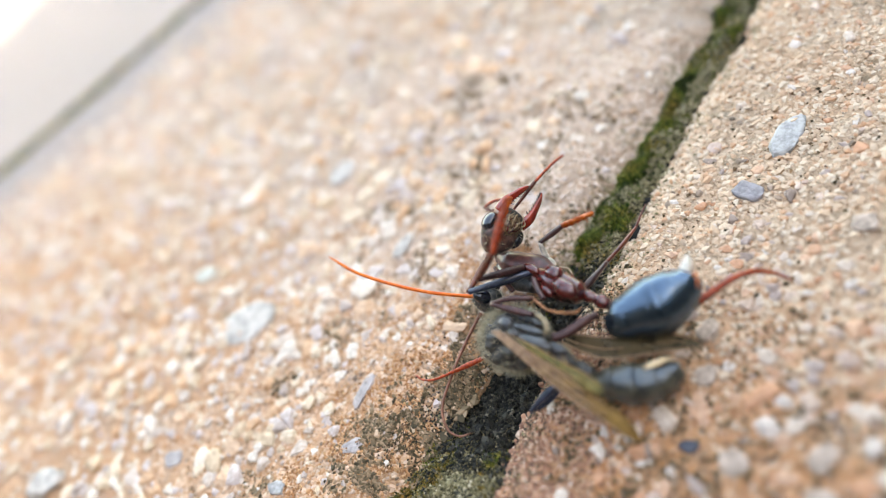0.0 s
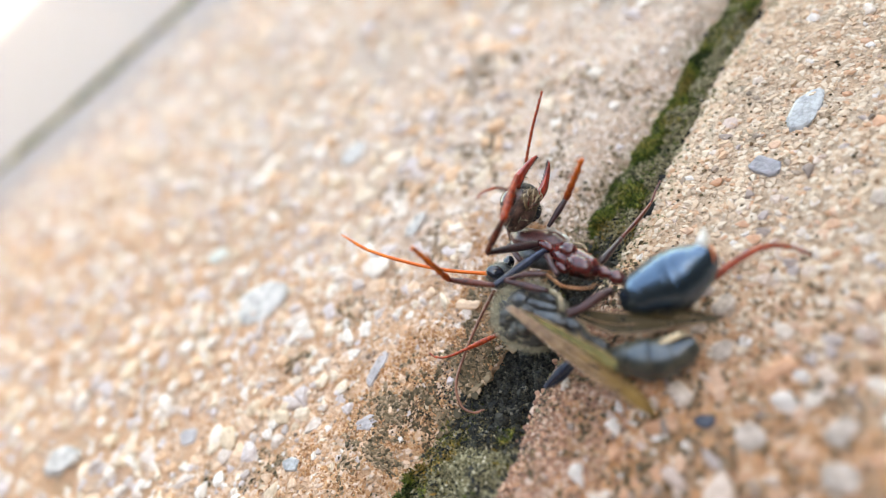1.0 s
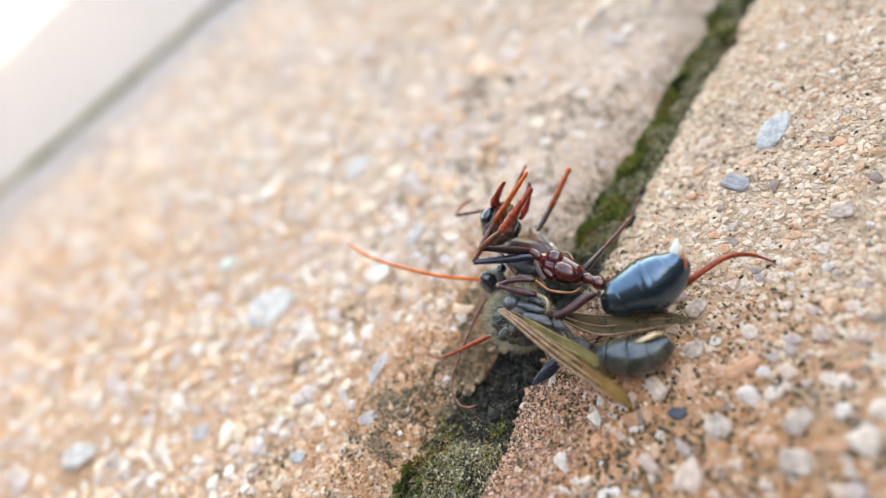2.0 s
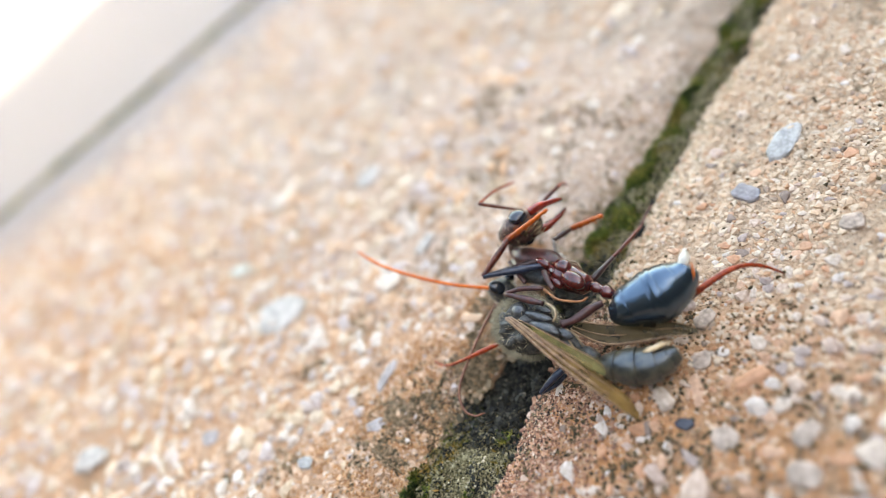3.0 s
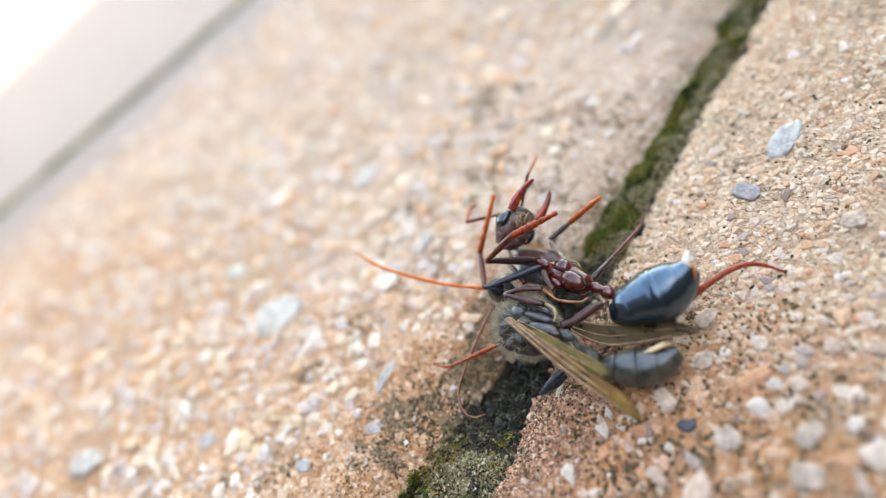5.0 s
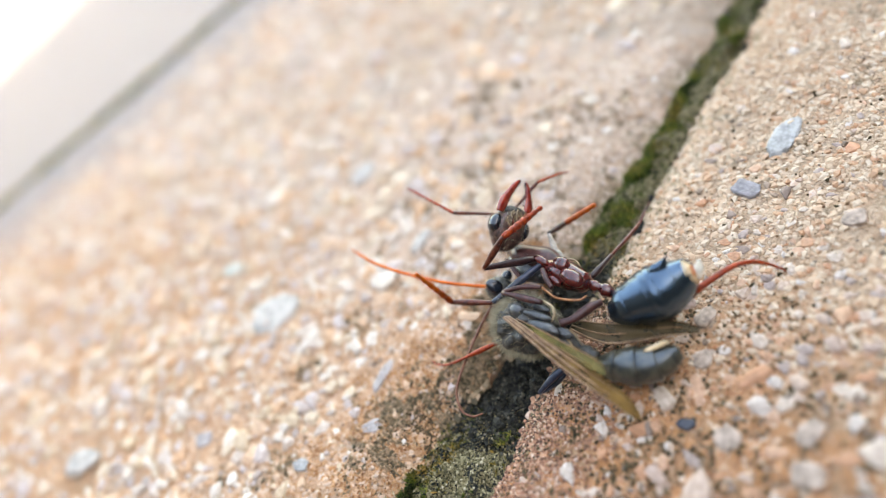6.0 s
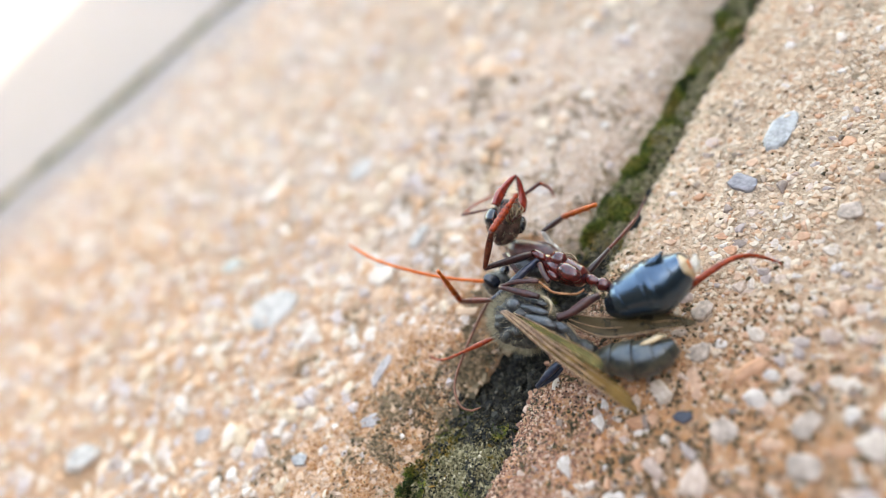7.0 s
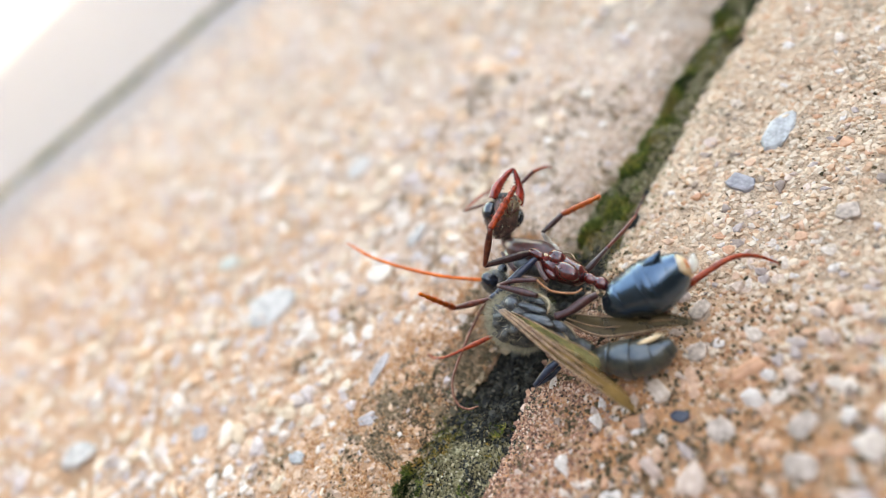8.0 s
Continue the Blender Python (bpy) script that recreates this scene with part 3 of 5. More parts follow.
sand(lambda x, y: x > right_edge(y) + 0.2 and rng.random() < (1 - bell(y, 18, 200, 8)) * (x - right_edge(y)) / 5, top_right, (-21, 6), (0, 26), 6500, paver_right, M_GRAIN, (0.08, 0.26))
sand(lambda x, y: x > right_edge(y) + 0.2 and rng.random() < bell(y, 18, 200, 8), top_right, (-21, 6), (12, 60), 12000, paver_right, M_GRAIN_PEACH, (0.10, 0.32), 0.2)


def grime(mat, count, x_range, y_range, owner, top, share, size=(0.06, 0.2)):
    """Dark crumbs caught between the grains, in patches."""
    items = []
    while len(items) < count:
        x, y = rng.uniform(*x_range), rng.uniform(*y_range)
        if rng.random() < share(x, y):
            s = size[0] + (size[1] - size[0]) * rng.random() ** 2
            items.append((x, y, top(x, y) + 0.04, s * rng.uniform(0.8, 1.5), s, s * rng.uniform(0.7, 1.1), rng.uniform(0, 6.28)))
    ob = new("grime", scatter_mesh("grime", mat, items, CRUMB_SHAPES))
    ob.parent = owner
    tagged(ob, kind="stuff")


def patches(x, y, scale, cut, seed):
    return min(1.0, max(0.0, 4 * (noise.noise(Vector((x, y, seed)) / scale) + 0.5 * noise.noise(Vector((x, y, seed)) / (0.3 * scale)) - cut)))


grime(M_GRIME, 9000, (-21, 8), (0, 40), paver_right, top_right, lambda x, y: (0.12 + 0.88 * patches(x, y, 1.2, 0.18, 4)) * (1 - 0.92 * min(1.0, max(0.0, (y - 15) / 8))) if x > right_edge(y) + 0.3 else 0, (0.05, 0.19))
grime(M_BANK, 5000, (-45, -20), (-6, 40), paver_left, top_left, lambda x, y: patches(x, y, 2.5, 0.15, 9) if x < left_edge(y) - 0.3 else 0)
grime(M_RUST, 10000, (-22, -12), (-4, 18), paver_right, top_right, lambda x, y: max(0.0, 1 - (x - right_edge(y)) / 7) * (0.3 + 0.7 * patches(x, y, 2.0, -0.2, 2)) if x > right_edge(y) else 0, (0.05, 0.17))
grime(M_BANK, 5200, (-34, -24), (1, 16), paver_left, top_left, lambda x, y: max(0.0, 1 - (left_edge(y) - x) / 5.5) * patches(x, y, 2.4, 0.0, 21) if x < left_edge(y) else 0, (0.06, 0.24))
grime(M_GRIME, 3600, (-32, -24), (3, 15), paver_left, top_left, lambda x, y: max(0.0, 1 - (left_edge(y) - x) / 3.2) * patches(x, y, 1.3, -0.1, 41) if x < left_edge(y) else 0, (0.04, 0.15))
grime(M_OCHRE, 9500, (-40, -22), (-6, 22), paver_left, top_left, lambda x, y: max(0.0, 1 - (left_edge(y) - x) / 10) * patches(x, y, 2.0, -0.1, 6) if x < left_edge(y) else 0, (0.05, 0.17))


# marked stones that stand out in the surface
def marked_stone(name, at_mm, size, turn, mat, owner, top, label, lift=0.0):
    bm = bmesh.new()
    bmesh.ops.create_icosphere(bm, subdivisions=3, radius=1.0)
    off = Vector((at_mm[0], at_mm[1], 0))
    cuts = [Vector((math.cos(a * 0.9 + off.x * 3), math.sin(a * 0.9 + off.x * 3), 0.25 * math.sin(a * 2.1 + off.y))).normalized() for a in range(7)]
    for v in bm.verts:
        q = v.co.copy()
        q /= (abs(q.x) ** 3.5 + abs(q.y) ** 3.5 + abs(q.z) ** 3.5) ** (1 / 3.5)
        q *= 0.92 + 0.30 * noise.noise(q * 0.9 + off) + 0.12 * noise.noise(q * 2.3 + off)
        for c in cuts:
            q -= c * max(0.0, q.dot(c) - 0.68 - 0.25 * abs(math.sin(c.x * 7 + off.y)))
        q *= 1 + 0.05 * noise.noise(q * 5 + off)
        q.z = min(q.z, 0.62 + 0.06 * noise.noise(q * 3 + off))
        v.co = Vector((q.x * size[0], q.y * size[1], q.z * size[2])) * MM
    ob = new(name, mesh_of(name, bm, mat))
    ob.parent = owner
    ob.matrix_basis = pose(at_mm[0] * MM, at_mm[1] * MM, (top(at_mm[0], at_mm[1]) + lift - 0.22 * size[2]) * MM, 0, 0, turn)
    tagged(ob, label)


M_QUARTZ = plain_stone("white quartz", (0.40, 0.375, 0.35), 0.6, 0.65)
M_CREAM = plain_stone("cream pebble", (0.50, 0.44, 0.385), 0.7, 0.6)
M_TAN = plain_stone("pinkish tan pebble", (0.49, 0.36, 0.28), 0.8, 0.55)
M_LILAC = plain_stone("lilac slate", (0.39, 0.325, 0.30), 0.55)
M_SLATE = plain_stone("blue grey slate", (0.27, 0.235, 0.235), 0.55)
M_BLACK = plain_stone("black pebble", (0.035, 0.036, 0.05), 0.35)
M_GREEN = plain_stone("pale green pebble", (0.50, 0.48, 0.40), 0.6)
for nm, i, size, turn, mat, label in (
        ("quartz_stone", 0, (3.3, 2.5, 0.6), 40, M_CREAM, "large whitish quartz pebble"), ("slate_flake", 1, (1.8, 0.6, 0.45), 90, M_LILAC, "narrow lilac slate flake"),
        ("quartz_stone", 2, (1.7, 0.7, 0.8), 88, M_CREAM, "white elongated pebble"), ("green_stone", 3, (1.6, 1.1, 0.6), 40, M_GREEN, "pale green pebble"),
        ("slate_stone", 4, (1.4, 0.8, 0.6), 20, M_LILAC, "grey lilac pebble"), ("slate_stone", 5, (1.2, 0.75, 0.6), 30, M_LILAC, "grey lilac pebble"),
        ("cream_stone", 6, (2.4, 1.4, 0.8), 30, M_CREAM, "large cream pebble"), ("quartz_stone", 7, (0.8, 0.7, 0.6), 10, M_QUARTZ, "small glassy quartz pebble"),
        ("cream_stone", 8, (2.0, 1.5, 0.8), 60, M_CREAM, "large cream pebble")):
    marked_stone(nm, MARKS_LEFT[i][0], size, turn, mat, paver_left, top_left, label)
for nm, i, size, turn, mat, label in (
        ("quartz_flake", 0, (2.4, 1.05, 0.6), 87, M_QUARTZ, "upright white quartz flake"), ("slate_stone", 1, (1.2, 0.9, 0.6), -26, M_SLATE, "blue grey slate pebble"),
        ("black_stone", 2, (0.6, 0.5, 0.6), 0, M_BLACK, "small black pebble"), ("cream_stone", 3, (1.1, 0.75, 0.6), 70, M_TAN, "pinkish tan pebble"),
        ("cream_stone", 4, (1.0, 0.8, 0.6), 40, M_TAN, "pinkish tan pebble"), ("cream_stone", 5, (1.0, 0.85, 0.6), 100, M_TAN, "pinkish tan pebble"),
        ("cream_stone", 6, (1.0, 0.7, 0.6), 70, M_TAN, "pinkish tan pebble"), ("cream_stone", 7, (1.0, 0.9, 0.6), 10, M_TAN, "pinkish tan pebble"),
        ("quartz_stone", 8, (0.9, 0.7, 0.5), 50, M_TAN, "pale quartz pebble")):
    marked_stone(nm, MARKS_RIGHT[i][0], size, turn, mat, paver_right, top_right, label)


# ---- the joint: soil, silt and moss ----
def joint_z(x, y):
    q = Vector((x, y, 5))
    a, b = left_edge(y), right_edge(y)
    c = (x - a) / (b - a)
    level = -2.7 + 1.6 * min(1, max(0, (y - 16) / 8)) + 1.3 * min(1, max(0, (9 - y) / 5))
    lumps = bell(y, 7, 19, 4)
    return level + 0.5 * noise.noise(q * 0.4) + (0.4 + 0.5 * lumps) * noise.noise(q * 0.9) + (0.22 + 0.3 * lumps) * noise.noise(q * 2.1) - 0.9 * max(0.0, 0.5 - c) * (1 - lumps)


def joint_fill():
    ys = stations(-75, 130, -25, 75, 0.35, 4.0)
    cols = 24
    g = np.zeros((len(ys), cols + 1, 3))
    for j, y in enumerate(ys):
        a, b = left_edge(y) - 0.8, right_edge(y) + 0.8
        for i in range(cols + 1):
            x = a + (b - a) * i / cols
            g[j, i] = (x, y, joint_z(x, y))
    idx = np.arange(len(ys) * (cols + 1)).reshape(len(ys), cols + 1)
    f = np.stack([idx[:-1, :-1], idx[:-1, 1:], idx[1:, 1:], idx[1:, :-1]], -1).reshape(-1, 4)
    return tagged(new("joint_soil", raw("joint_soil", g.reshape(-1, 3) * MM, f, M_SOIL, True)), "dark damp soil filling the paver joint", "soil", "", "structure")


joint_soil = joint_fill()


def crumbs(name, mat, count, y_range, size, label, pile=0.0, weight=None):
    items = []
    while len(items) < count:
        y = rng.uniform(*y_range)
        a, b = left_edge(y), right_edge(y)
        x = rng.uniform(a - 0.2, b + 0.2)
        if weight and rng.random() > weight(x, y):
            continue
        s = size[0] + (size[1] - size[0]) * rng.random() ** 2.2
        items.append((x, y, joint_z(x, y) + rng.random() * pile, s * rng.uniform(0.8, 1.4), s, s * rng.uniform(0.7, 1.1), rng.uniform(0, 6.28)))
    return tagged(new(name, scatter_mesh(name, mat, items, GRAIN_SHAPES if size[1] > 0.3 else CRUMB_SHAPES)), label, "soil", "", "stuff")


crumbs("soil_crumbs", M_CRUMB, 22000, (4, 24), (0.04, 0.17), "black crumbly soil in the paver joint", 0.7, lambda x, y: bell(y, 8, 19, 7))
crumbs("soil_clods", M_CRUMB, 700, (3, 24), (0.2, 0.5), "dark clods of soil in the paver joint", 0.3, lambda x, y: bell(y, 7, 20, 4))
crumbs("silt_crumbs", M_SILT, 36000, (-8, 66), (0.03, 0.13), "grey brown mossy silt in the paver joint", 0.3, lambda x, y: 1 - 0.93 * bell(y, 8.5, 18.5, 3))


crumbs("silt_crumbs", M_SILT, 15000, (-8, 10), (0.04, 0.15), "grey brown silt washed into the paver joint", 0.35, lambda x, y: 1 - bell(y, 8.5, 18.5, 7))
crumbs("soil_crumbs", M_CRUMB, 5000, (-8, 10), (0.04, 0.14), "dark soil in patches on the silt", 0.4, lambda x, y: patches(x, y, 1.8, 0.05, 31))


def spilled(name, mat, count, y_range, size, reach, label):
    """Crumbs of soil spilled from the joint onto the worn paver edges; the dark ones also imitate shade there."""
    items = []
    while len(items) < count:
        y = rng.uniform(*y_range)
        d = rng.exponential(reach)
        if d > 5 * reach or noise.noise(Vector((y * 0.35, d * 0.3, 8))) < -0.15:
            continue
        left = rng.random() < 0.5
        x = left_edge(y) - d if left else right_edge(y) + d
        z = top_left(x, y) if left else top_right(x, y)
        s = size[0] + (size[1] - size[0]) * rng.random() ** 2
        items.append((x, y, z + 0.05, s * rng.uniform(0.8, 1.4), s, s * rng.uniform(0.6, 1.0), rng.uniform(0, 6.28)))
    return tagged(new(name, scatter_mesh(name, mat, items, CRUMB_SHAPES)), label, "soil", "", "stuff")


def edge_lumps(name, mat, owner, left, count, y_range, size):
    """Broken lumps of concrete and crust along one worn edge of the joint."""
    items = []
    while len(items) < count:
        y = rng.uniform(*y_range)
        d = rng.exponential(0.9) - 0.5
        if d > 3.5 or noise.noise(Vector((y * 0.5, d * 0.4, 12))) < -0.1:
            continue
        x = left_edge(y) - d if left else right_edge(y) + d
        z = (top_left if left else top_right)(x, y) - 0.25 if d > 0 else -1.6
        s = size[0] + (size[1] - size[0]) * rng.random() ** 2.5
        items.append((x, y, z - 0.2 * s, s * rng.uniform(0.9, 1.5), s * rng.uniform(0.7, 1.0), s * rng.uniform(0.6, 0.95), rng.uniform(0, 6.28)))
    ob = new(name, scatter_mesh(name, mat, items, shapes2))
    ob.parent = owner
    tagged(ob, kind="stuff")


edge_lumps("edge_lumps", M_BANK, paver_left, True, 700, (-6, 34), (0.12, 0.42))
edge_lumps("edge_lumps", M_RUST, paver_right, False, 500, (-4, 26), (0.1, 0.38))
# dark crumbs: some soil, some contact shade beside the insects
spilled("soil_crumbs", M_CRUMB, 6000, (3, 19), (0.035, 0.11), 1.0, "dark soil crumbs on the paver edges, also standing in for shade")
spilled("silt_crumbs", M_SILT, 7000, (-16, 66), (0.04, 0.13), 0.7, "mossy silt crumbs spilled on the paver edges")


def moss_patch():
    vv, ff = [], []

    def leaf(p, d, length, w):
        side = d.cross(Vector((rng.normal(), rng.normal(), rng.normal()))).normalized() * w
        nrm = d.cross(side).normalized() * w * 0.35
        k = len(vv)
        vv.extend([(p - side * 0.4)[:], (p + side * 0.4)[:], (p + d * length * 0.5 + side + nrm)[:], (p + d * length * 0.5 - side + nrm)[:], (p + d * length)[:], (p + d * length * 0.5 - nrm)[:]])
        ff.extend([(k, k + 1, k + 2), (k, k + 2, k + 3), (k + 3, k + 2, k + 4), (k, k + 5, k + 1), (k + 5, k + 4, k + 2), (k + 3, k + 4, k + 5)])

    n = 0
    while n < 5400:
        y = rng.uniform(-18, 72)
        a, b = left_edge(y), right_edge(y)
        c = rng.random()
        x = a + (b - a) * c
        w = (0.9 if c < 0.5 else 0.28) * bell(y, 19, 90, 5) + (0.9 if c < 0.30 else 0.03) * bell(y, -30, 8, 4)
        clump = noise.noise(Vector((x, y * 0.8, 2)) * 0.5)
        w *= max(0.16 if y > 18 else 0.7 if c < 0.3 else 0.02, 3.0 * clump + (0.4 if c < 0.3 else 0.15))
        if rng.random() > w:
            continue
        p = Vector((x, y, joint_z(x, y) + 0.05 + 0.9 * max(0.0, clump)))
        for _ in range(int(rng.integers(4, 8))):
            d = Vector((rng.normal() * 0.6, rng.normal() * 0.6, 0.8)).normalized()
            leaf(p, d, rng.uniform(0.25, 0.6), rng.uniform(0.04, 0.09))
        n += 1
    return tagged(new("moss", raw("moss", np.array(vv) * MM, ff, M_MOSS)), "green and olive moss growing in the paver joint", "moss", "", "stuff")


moss_patch()


def back_joint():
    """Soil and moss of the joint behind."""
    bm = bmesh.new()
    ys = [-75 + 1.5 * k for k in range(137)]
    rows_ = []
    for y in ys:
        rows_.append([bm.verts.new(Vector((far_edge(y) + o, y, -0.35 + 0.3 * noise.noise(Vector((o, y, 1)) * 0.5))) * MM) for o in (-3.4, -1.1, 1.1, 3.4)])
    for a, b in zip(rows_, rows_[1:]):
        for k in range(3):
            bm.faces.new((a[k], a[k + 1], b[k + 1], b[k]))
    tagged(new("joint_soil", mesh_of("joint_soil", bm, M_DUST)), "dusty brown soil in the joint behind", "soil", "", "structure")
    items = []
    while len(items) < 420:
        y, o = rng.uniform(-20, 80), rng.uniform(-1.4, 1.4)
        if rng.random() < 0.35 + 0.8 * noise.noise(Vector((0, y * 0.12, 4))):
            items.append((far_edge(y) + o, y, -0.35 + rng.random() * 0.4, 0.4, 0.35, 0.3, rng.uniform(0, 6)))
    tagged(new("moss_crumbs", scatter_mesh("moss_crumbs", M_MOSS, items, GRAIN_SHAPES)), "olive moss crumbs in the joint behind", "moss", "", "stuff")


back_joint()


def body_ring(bm, curve, s0, s1, steps=12, sides=32, flat=1.0, up=(0, 0, 1), lip=0.02, tuck=0.045):
    """A ring of a jointed hind body: a stretch s0..s1 of a curve of (x, y, z, girth), its hind rim turned in."""
    line = spine([c[:3] for c in curve], 60)
    girths = [g for g in np.interp(np.linspace(0, 1, len(line)), np.linspace(0, 1, len(curve)), [c[3] for c in curve])]
    for _ in range(3):
        girths = [girths[0]] + [(a + 2 * b + c) / 4 for a, b, c in zip(girths, girths[1:], girths[2:])] + [girths[-1]]
    n = len(line) - 1

    def at(s):
        k = min(max(s, 0.0), 1.0) * n
        a = min(int(k), n - 1)
        return line[a].lerp(line[a + 1], k - a), girths[a] + (girths[a + 1] - girths[a]) * (k - a), (line[a + 1] - line[a]).normalized()

    stops = [(s0, 0.93 if s0 > 0 else 0.25)] + [(s0 + (s1 - s0) * (k + 0.5) / steps, 1 - tuck * (1 - (k + 1) / steps)) for k in range(steps)] + [(s1, 1.0), (s1 + 0.006, 1.0 - lip), (s1 + 0.004, 0.90 - lip)]
    rings = []
    for s, w in stops:
        p, g, d = at(s)
        u = (Vector(up) - d * Vector(up).dot(d)).normalized()
        v = d.cross(u)
        rings.append([bm.verts.new((p + (u * math.cos(6.28319 * k / sides) * flat + v * math.sin(6.28319 * k / sides)) * g * w) * MM) for k in range(sides)])
    for a, b in zip(rings, rings[1:]):
        for k in range(sides):
            bm.faces.new((a[k], a[(k + 1) % sides], b[(k + 1) % sides], b[k]))
    bm.faces.new(rings[0][::-1])
    bm.faces.new(rings[-1])
    return bm


# ---- the winged ant: lies on its side across the joint ----
TOWARD = Vector((0.56, -0.42, 0.72)).normalized()     # side of both insects that is turned up
FLYER = Vector((-22.97, 14.01, 0.00))
winged_ant = thing("winged_ant", FLYER, "grey furry winged ant lying across the mossy joint, wings folded back", "insect")


def off(points, root):
    return [Vector(p) - root for p in points]


def furred(root, parent, name, spots, count, length, label):
    """Short pale hairs standing on ellipsoids: spots of (centre, radii, turn)."""
    vv, ff = [], []
    for centre, radii, turn in spots:
        for _ in range(count):
            n = Vector((rng.normal(), rng.normal(), rng.normal())).normalized()
            if (turn @ n).dot(TOWARD) < -0.35 or ((turn @ n).dot(TOWARD) > 0.45 and rng.random() < 0.85):
                continue
            p = Vector(centre) - root + turn @ Vector((n.x * radii[0], n.y * radii[1], n.z * radii[2])) * 0.97
            d = (turn @ n + Vector((rng.normal(), rng.normal(), rng.normal())) * 0.35).normalized()
            u = d.orthogonal().normalized() * 0.017
            w = d.cross(u)
            le = length * rng.uniform(0.5, 1.2)
            bend = Vector((rng.normal(), rng.normal(), rng.normal())) * 0.08
            k = len(vv)
            vv.extend([(p + u)[:], (p - u * 0.5 + w * 0.87)[:], (p - u * 0.5 - w * 0.87)[:], (p + d * le + bend)[:]])
            ff.extend([(k, k + 1, k + 3), (k + 1, k + 2, k + 3), (k + 2, k, k + 3)])
    ob = new(name, raw(name, np.array(vv) * MM, ff, M_FUR))
    ob.parent = parent
    tagged(ob, label, kind="stuff")


def build_winged_ant():
    r = FLYER
    body_dir = Vector((-18.61, 13.78, 2.60)) - Vector((-24.56, 13.98, 2.60))
    turn = axes(body_dir, TOWARD)
    t_at = Vector((-21.75, 13.48, 2.50))
    bm = bmesh.new()
    blob(bm, t_at - r, (2.35, 1.95, 1.9), turn, 5, 0.22, 3.2)
    thorax = part("thorax", bm, M_GREY, winged_ant, "dark grey furry thorax")
    # plates on the thorax
    for c, rad, k in (((-21.59, 13.56, 4.50), (0.60, 0.50, 0.36), 0.05), ((-20.23, 13.66, 4.40), (1.25, 0.30, 0.40), 0.12), ((-19.36, 13.02, 4.25), (1.20, 0.40, 0.42), 0.14),
                      ((-18.20, 13.22, 3.70), (0.75, 0.36, 0.34), 0.14), ((-20.72, 14.42, 4.05), (1.10, 0.26, 0.34), 0.14), ((-18.95, 12.44, 3.40), (0.72, 0.30, 0.30), 0.2),
                      ((-18.02, 12.89, 3.10), (0.62, 0.36, 0.34), 0.2), ((-20.90, 12.62, 4.00), (0.95, 0.26, 0.32), 0.14)):
        bm = bmesh.new()
        blob(bm, Vector(c) - r - TOWARD * 0.22, rad, turn, 4, k, 2.3)
        part("thorax_plate", bm, M_PLATE, thorax)
    bm = bmesh.new()
    blob(bm, Vector((-25.11, 15.75, 2.60)) - r, (1.15, 0.95, 0.85), axes(body_dir, TOWARD), 3, 0.08, 2)
    head = part("head", bm, M_GREY, winged_ant)
    for c, rad in (((-24.99, 15.45, 3.50), (0.50, 0.68, 0.30)), ((-24.89, 16.73, 2.90), (0.5, 0.4, 0.4))):
        bm = bmesh.new()
        blob(bm, Vector(c) - r, rad, axes((0.2, 1, 0.3), TOWARD), 3)
        part("eye", bm, M_EYE, head, "glossy blue black compound eye")
    # waist and abdomen
    bm = bmesh.new()
    tube(bm, off([(-18.42, 13.53, 2.20), (-17.27, 13.20, 2.00), (-16.12, 12.91, 2.00)], r), [(0, 0.55), (0.45, 0.35), (0.6, 0.5), (1, 0.4)], 12, 10)
    part("petiole", bm, M_GREY, winged_ant)
    # overlapping segments of the curved abdomen
    belly = [(*(Vector(c) - r), g) for c, g in (((-16.46, 12.70, 1.55), 0.35), ((-15.52, 12.87, 1.55), 0.86), ((-14.58, 13.10, 1.55), 1.22), ((-13.42, 13.48, 1.55), 1.34),
                                                ((-12.41, 14.12, 1.60), 1.14), ((-11.85, 14.66, 1.70), 0.84), ((-11.50, 15.08, 1.80), 0.42))]
    cuts = [0.0, 0.27, 0.47, 0.64, 0.80, 0.985]
    for s0, s1 in zip(cuts, cuts[1:]):
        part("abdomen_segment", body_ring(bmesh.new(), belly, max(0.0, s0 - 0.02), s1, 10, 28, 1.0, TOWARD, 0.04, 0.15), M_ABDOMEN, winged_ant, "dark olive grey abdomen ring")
    bm = bmesh.new()
    tube(bm, off([(-13.24, 13.9, 2.75), (-12.74, 14.36, 2.8), (-12.27, 14.8, 2.7), (-12.02, 15.34, 2.4)], r), [(0, 0.05), (0.3, 0.17), (0.7, 0.20), (1, 0.06)], 12, 10, 0.5, 0.12)
    part("pale_patch", bm, M_CREAM_PATCH, winged_ant, "pale cream patch on the abdomen")
    furred(r, winged_ant, "fur", [(t_at, (2.38, 1.98, 1.93), turn)], 7500, 0.60, "pale grey fur")
    furred(r, winged_ant, "fur", [(Vector((-25.11, 15.75, 2.60)), (1.15, 0.95, 0.85), turn)], 700, 0.35, "short grey fur")
    # antennae
    bm = bmesh.new()
    tube(bm, off([(-25.88, 15.50, 3.00), (-28.49, 14.42, 4.20), (-31.12, 13.79, 5.30), (-34.00, 13.57, 6.20), (-36.62, 13.96, 6.80)], r), [(0, 0.15), (0.1, 0.125), (0.85, 0.115), (1, 0.05)], 40, 8)
    part("antenna", bm, M_ORANGE, winged_ant, "long bright orange antenna")
    bm = bmesh.new()
